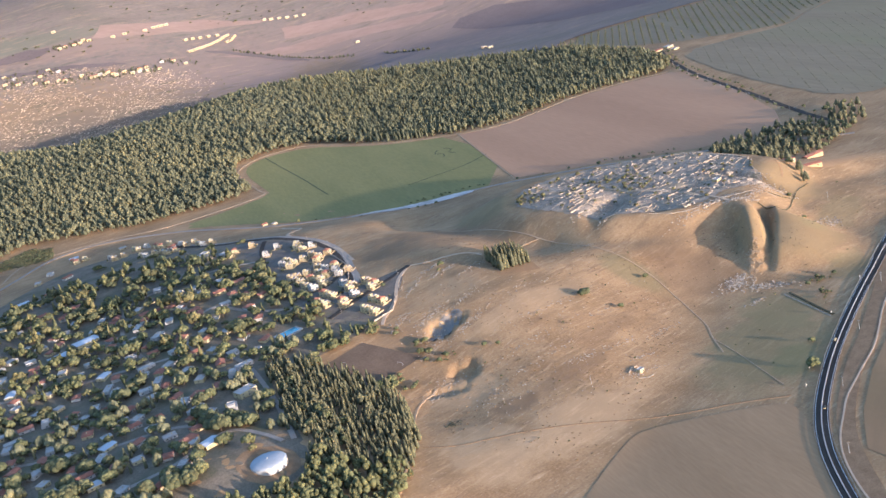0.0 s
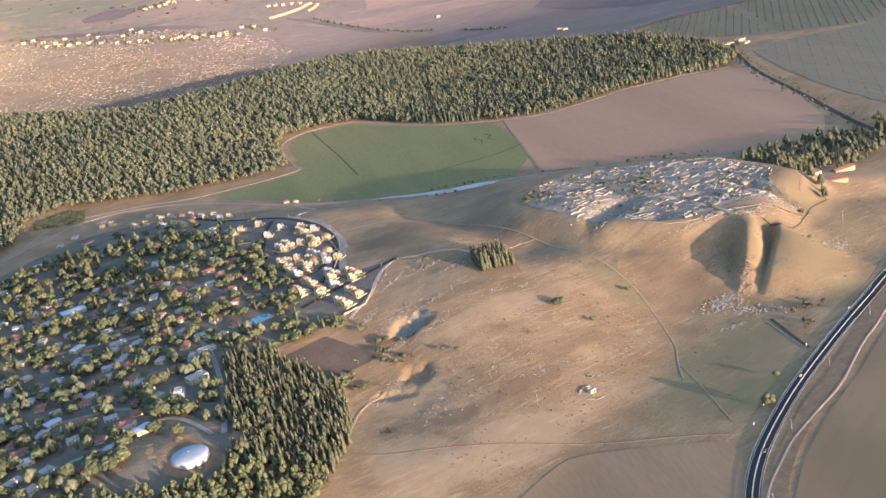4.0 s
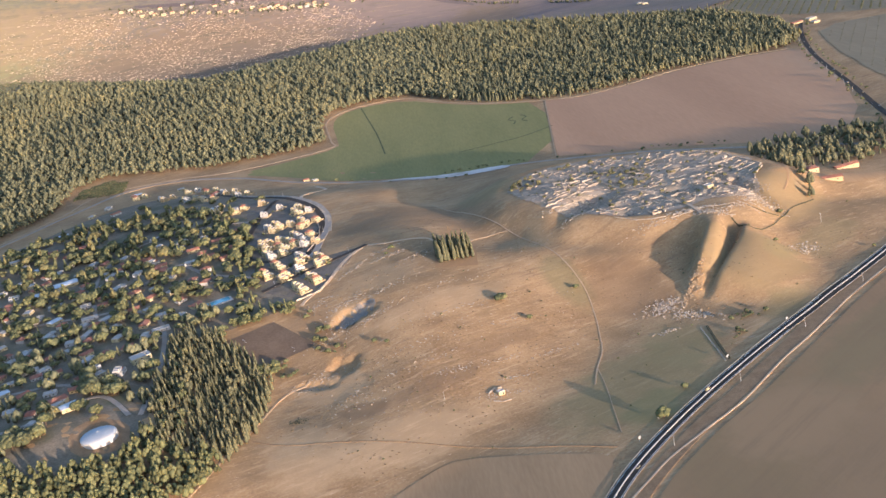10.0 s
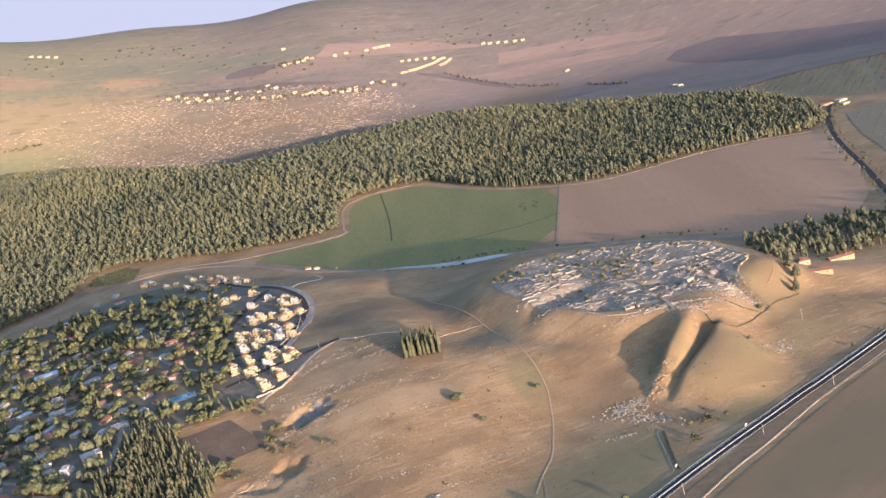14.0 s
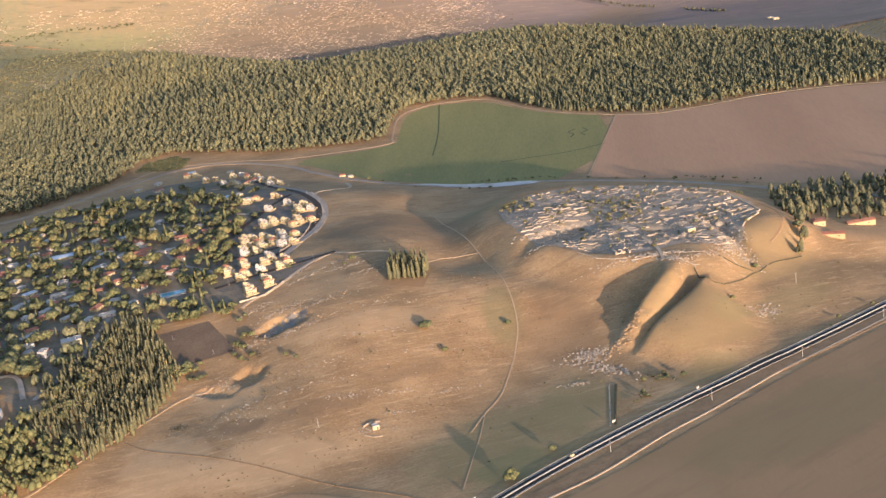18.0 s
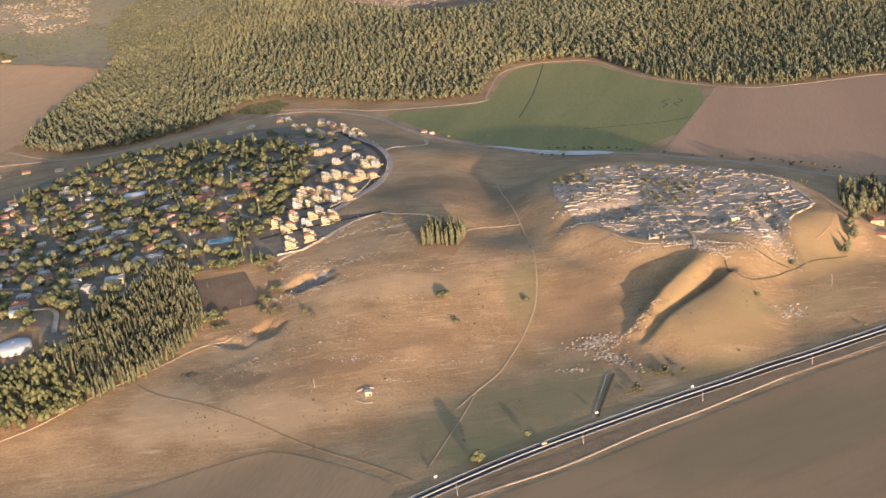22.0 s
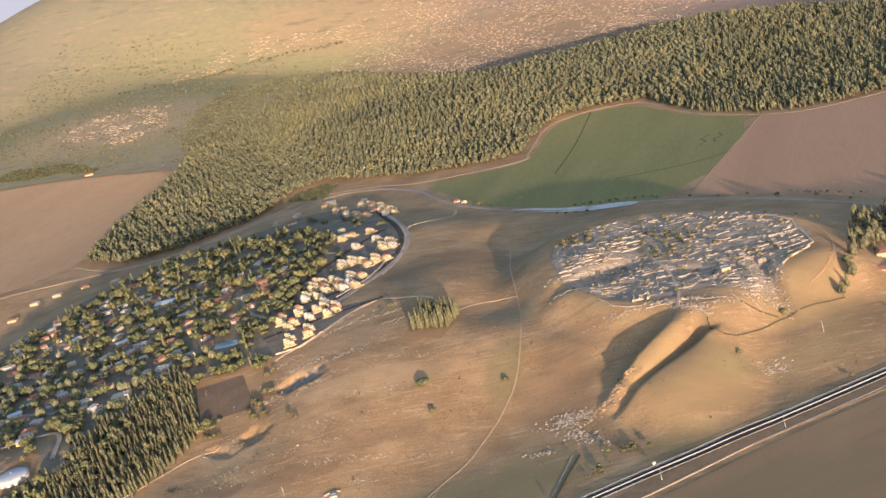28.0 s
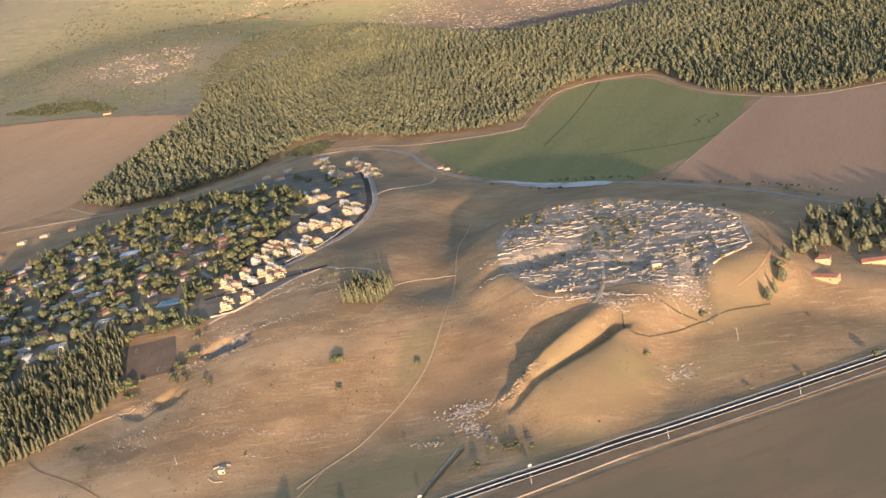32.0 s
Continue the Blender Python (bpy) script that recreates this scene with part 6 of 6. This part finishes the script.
cars = [car(M_WHITE, "white car on the valley road"), car(M_GREYW, "grey car on the valley road")]
for k in range(12):
    i = int(20 + k * 33 + rng.integers(-8, 8))
    i = min(i, len(v_line) - 2)
    d = v_line[i + 1] - v_line[i]
    d /= np.linalg.norm(d)
    s = -2.2 if k % 3 else 2.2
    x, y = v_line[i][0] + d[1] * s, v_line[i][1] - d[0] * s
    m = pose(x, y, ground_z(x, y) + 0.65, 0, 0, math.degrees(math.atan2(d[1], d[0])))
    if k < 2:
        cars[k].matrix_basis = m
    else:
        copy_thing(cars[k % 2], m)
lot = [car(M_WHITE, "white parked car in the village"), car(M_GREYW, "grey parked car in the village")]
for k in range(9):
    x, y = -584 + 0.6 * k, -150 + 3.4 * k
    m = pose(x, y, ground_z(x, y) + 0.55, 0, 0, 10)
    if k < 2:
        lot[k].matrix_basis = m
    else:
        copy_thing(lot[k % 2], m)

BARE = [(-1180, 1900), (-920, 1820), (-640, 1850), (-420, 2080), (-240, 2420), (-300, 2520), (-520, 2590), (-860, 2610), (-1300, 2575), (-1480, 2420), (-1420, 2180)]


def streaks(poly, gap, size, label, thin=None):
    """Flat rock ledges that run along the slope, as one mesh."""
    vs, fs, at, spots = [], [], 0, scatter(poly, gap, 0.5, thin=thin)
    for x, y in spots:
        r, a = rng.uniform(*size), radians(rng.normal(8, 16))
        v = ICO_V * rng.uniform(0.6, 1.25, (12, 1)) * r * (rng.uniform(1.2, 3.2), rng.uniform(0.6, 1.1), rng.uniform(0.35, 0.7))
        vs.append(np.c_[v[:, 0] * math.cos(a) - v[:, 1] * math.sin(a) + x, v[:, 0] * math.sin(a) + v[:, 1] * math.cos(a) + y, v[:, 2]])
        fs.append(ICO_F + at)
        at += 12
    xy = np.array(spots)
    v = np.concatenate(vs)
    v[:, 2] += np.repeat(rough_land(xy[:, 0], xy[:, 1]), 12) + 2.4
    return tagged(raw("rock_ledges", v, np.concatenate(fs), [M_ROCK], smooth=False), label, "rocks", kind="stuff")


streaks(BARE, 7.6, (0.7, 2.2), "pale rock ledges strewn over the bare hillside", lambda x, y: 0.5 + 0.45 * np.sin(x * 0.017 + y * 0.011) * np.sin(y * 0.023 + 1))
streaks([(-2030, 1565), (-2002, 1725), (-1888, 1806), (-1755, 1795), (-1626, 1570), (-1699, 1422), (-1860, 1500)], 9, (0.8, 2.5), "pale rock ledges on the green hill", lambda x, y: 0.4 + 0.5 * np.sin(x * 0.03) * np.sin(y * 0.04 + x * 0.01))
streaks([(-1960, 2110), (-1810, 2240), (-1670, 2330), (-1440, 2400), (-1440, 2450), (-1690, 2400), (-1840, 2330), (-1970, 2190)], 9, (1.0, 3.0), "pale line of rock ledges along a hill crest", lambda x, y: 0.5 + 0.3 * np.sin(x * 0.05))
streaks([(-1660, 1980), (-1440, 2000), (-1400, 2100), (-1600, 2100)], 16, (1.5, 3.5), "pale rocks scattered over the green hill", lambda x, y: 0.5 + 0 * x)
# the crest's line of shadow, imitated by added dark bushes
crest = smooth_line([(-2100, 2020), (-1950, 2110), (-1810, 2220), (-1670, 2310), (-1440, 2385)], 9.0)
wood("crest_trees", [(x + rng.uniform(-8, 8), y + rng.uniform(-9, 4)) for x, y in crest for _ in range(2) if rng.uniform() < 0.8], P_BUSH, M_DLEAF, "dark bushes added for the shadow line along the hill's crest", "scrub", scale=(0.9, 1.7))
# low dark bushes added where a gully lies in shadow
wood("dark_copse", scatter([(-2060, 1265), (-1983, 1335), (-1795, 1325), (-1641, 1245), (-1700, 1222), (-1765, 1262), (-1850, 1225)], 7, 0.5), P_BUSH, M_DLEAF, "dark bushes standing in for a shaded gully beside the stubble field", "trees", scale=(0.8, 1.3))
drape("gravel_yard", [(-345, 517), (-300, 492), (-235, 470), (-160, 462), (-132, 470), (-140, 488), (-235, 496), (-300, 512)], M_GRAVEL, "wide pale gravel beside the back road", "yard", lift=0.75, step=8, wob=2)
RB = "roadside bushes"
rb = [tree(round_rows(h, w, 10), h * 0.4, 0.15, M_LEAF, "bush", "dark round bush beside the pale road", RB) for h, w in ((4, 5), (3, 4))]
plant(rb, [(-250, 462), (-236, 458), (-222, 462), (-205, 460), (-320, 490), (-180, 500), (-110, 490), (-60, 468), (-20, 452), (20, 440), (60, 412), (110, 385), (150, 352), (-380, 552), (-405, 570), (190, 318)], (0.8, 1.5))
wood("field_edge_bushes", [(x + rng.uniform(-6, 6), y + rng.uniform(-5, 5)) for x, y in [(-230 + i * 9, 508 - i * 1.0) for i in range(14)] + [(80 + i * 8, 418 - i * 5) for i in range(12)]], P_BUSH, M_LEAF, "dark bushes at the field's edge", "bushes", scale=(0.5, 0.9))
wood("verge_bushes", [(v[0] + s * rng.uniform(9, 18), v[1] + rng.uniform(-8, 8)) for v in smooth_line([(620, 1150), (560, 1000), (500, 800), (450, 560), (400, 330)], 13.0) for s in (-1, 1) if rng.uniform() < 0.6], P_ROUND, M_LEAF, "bushes and small trees along the valley road", "bushes", scale=(0.35, 0.8))
strip("field_mark", [(-196, 628), (-140, 640), (-80, 655), (-24, 690)], 2.4, M_FURROW, "faint dark wheel track in the green field", "track", lift=0.42)
strip("field_mark", [(-81, 760), (-74, 782), (-84, 800), (-72, 822)], 2.2, M_FURROW, "dark squiggle of wheel marks in the green field", "track", lift=0.42)
strip("field_mark", [(-55, 765), (-62, 785), (-50, 802), (-58, 826)], 2.2, M_FURROW, "dark squiggle of wheel marks in the green field", "track", lift=0.42)
wood("mound_scrub", scatter([(-85, 205), (-5, 195), (2, 105), (-60, 95)], 12, 0.5) + scatter([(-172, 205), (-140, 240), (-130, 180), (-165, 170)], 8, 0.5) + scatter(DIGS, 27, 0.5), P_ROUND, M_YLEAF, "yellow-green scrub among the ruins", "scrub", scale=(0.2, 0.6))


def goal():
    e = base("football_goal", "white steel football goal on the bare pitch", "goal", "football goals")
    for s in (-3.6, 3.6):
        part("post", cone(bmesh.new(), s, 0, 0, 0.1, 0.1, 2.4, 8), M_CONC, e)
        part("brace", boxes((s, -0.8, 0, 0.1, 1.6, 0.1)), M_CONC, e)
    part("crossbar", boxes((0, 0, 2.35, 7.4, 0.2, 0.2)), M_CONC, e)
    return e


one(goal(), -506, -98, 115, 0.4)
one(goal(), -455, -128, -65, 0.4)

# ---- far settlements ----
JB = "buildings at the junction"
one(house("gable", M_YELLOW, "ochre roadside building at the junction", JB, 24, 12, 4), 610, 1150, 20)
one(house("flat", M_WHITE, "white roadside building at the junction", JB, 18, 12, 4), 650, 1165, 20)
one(house("flat", M_YELLOW, "ochre roadside building by the trees", JB, 14, 10, 4), 640, 1120, 20)
one(house("gable", M_YELLOW, "ochre farm building beside the stubble field", "farm buildings", 18, 10, 4), -1655, 1215, 20, 0.8)
one(house("flat", M_WHITE, "small white hut beside the back road", "farm buildings", 7, 6, 3), -440, 598, 20)
one(house("gable", M_WHITE, "small hut with a red roof beside the back road", "farm buildings", 8, 6, 3), -455, 606, 20)


def far_house(wall, roof, label):
    e = base("far_house", label, "house", "far settlements")
    part("wall", boxes((0, 0, -6, 14, 11, 12), bevel=0.1), wall, e)
    part("roof", hip(14, 11, 6.2, 2.2) if roof is M_RED else parapet(14, 11, 6), roof, e)
    part("window", boxes((0, -5.5, 2, 6, 0.2, 1.6)), M_GLASS, e)
    return e


TOWN = [(-1053, 2590), (-994, 2589), (-1024, 2602), (-956, 2579), (-929, 2603), (-826, 2594), (-855, 2614), (-751, 2583), (-693, 2593), (-722, 2616), (-602, 2529), (-574, 2539), (-528, 2528), (-549, 2547), (-455, 2535), (-477, 2530), (-430, 2558), (-376, 2591), (-304, 2574), (-338, 2598)]
ARC = [(-271, 2666), (-259, 2672), (-244, 2682), (-232, 2688), (-220, 2694), (-207, 2703), (-194, 2711), (-182, 2720), (-169, 2728), (-155, 2738), (-144, 2749), (-134, 2759), (-121, 2766), (-99, 2757), (-109, 2744), (-119, 2731), (-133, 2721), (-154, 2771), (-184, 2768), (-214, 2761), (-240, 2756), (-264, 2750)]
HIGH = [(-302, 2859), (-319, 2852), (-331, 2846), (-348, 2839), (-379, 2820), (-449, 2800), (-489, 2784), (-568, 2772), (-667, 2858), (31, 2834), (55, 2828), (83, 2824), (110, 2817), (141, 2811), (169, 2807), (-1547, 2876), (-1520, 2879), (-1492, 2878), (-1464, 2878), (268, 2539), (471, 1897), (481, 1874)]
put_row([far_house(M_WHITE, M_FLAT, "pale house in a distant settlement"), far_house(M_WHITE, M_RED, "distant house with a red roof"), far_house(M_GREYW, M_FLAT, "grey building in a distant settlement")], TOWN, lambda x, y: 20)
put_row([far_house(M_YELLOW, M_FLAT, "cream house in a distant new quarter")], ARC, lambda x, y: 30)
put_row([far_house(M_WHITE, M_FLAT, "white building on the distant hills")], HIGH, lambda x, y: 10)
TOWN_EDGE = [(-983, 2562), (-945, 2566), (-916, 2561), (-888, 2570), (-857, 2566), (-820, 2556), (-770, 2545), (-735, 2541), (-700, 2540), (-682, 2534), (-630, 2545), (-589, 2531), (-563, 2532), (-536, 2534), (-500, 2540), (-453, 2548), (-429, 2540), (-392, 2545), (-666, 2744), (-618, 2755), (-586, 2778), (-647, 2751), (-598, 2762)]
put_row([far_house(M_WHITE, M_FLAT, "pale low house at the edge of a distant town"), far_house(M_WHITE, M_RED, "distant red-roofed house at the town's edge")], TOWN_EDGE, lambda x, y: 15)
wood("town_trees", [(x + rng.uniform(-40, 40), y + rng.uniform(-18, 18)) for x, y in TOWN + TOWN_EDGE for _ in range(8)], P_PINE_FAR, M_CYPR, "dark trees round the distant settlement", "trees", scale=(0.35, 0.75))
wood("far_scrub", [(x, y) for x, y in scatter([(-1900, 2620), (-330, 2700), (500, 2700), (500, 2950), (-330, 3050), (-1900, 2900)], 40, 0.5, thin=lambda x, y: 0.25 + 0.5 * np.sin(x * 0.006 + 2) * np.sin(y * 0.02))], P_BUSH, M_CYPR, "dark scrub on the distant hills", "scrub", scale=(1.0, 2.2))
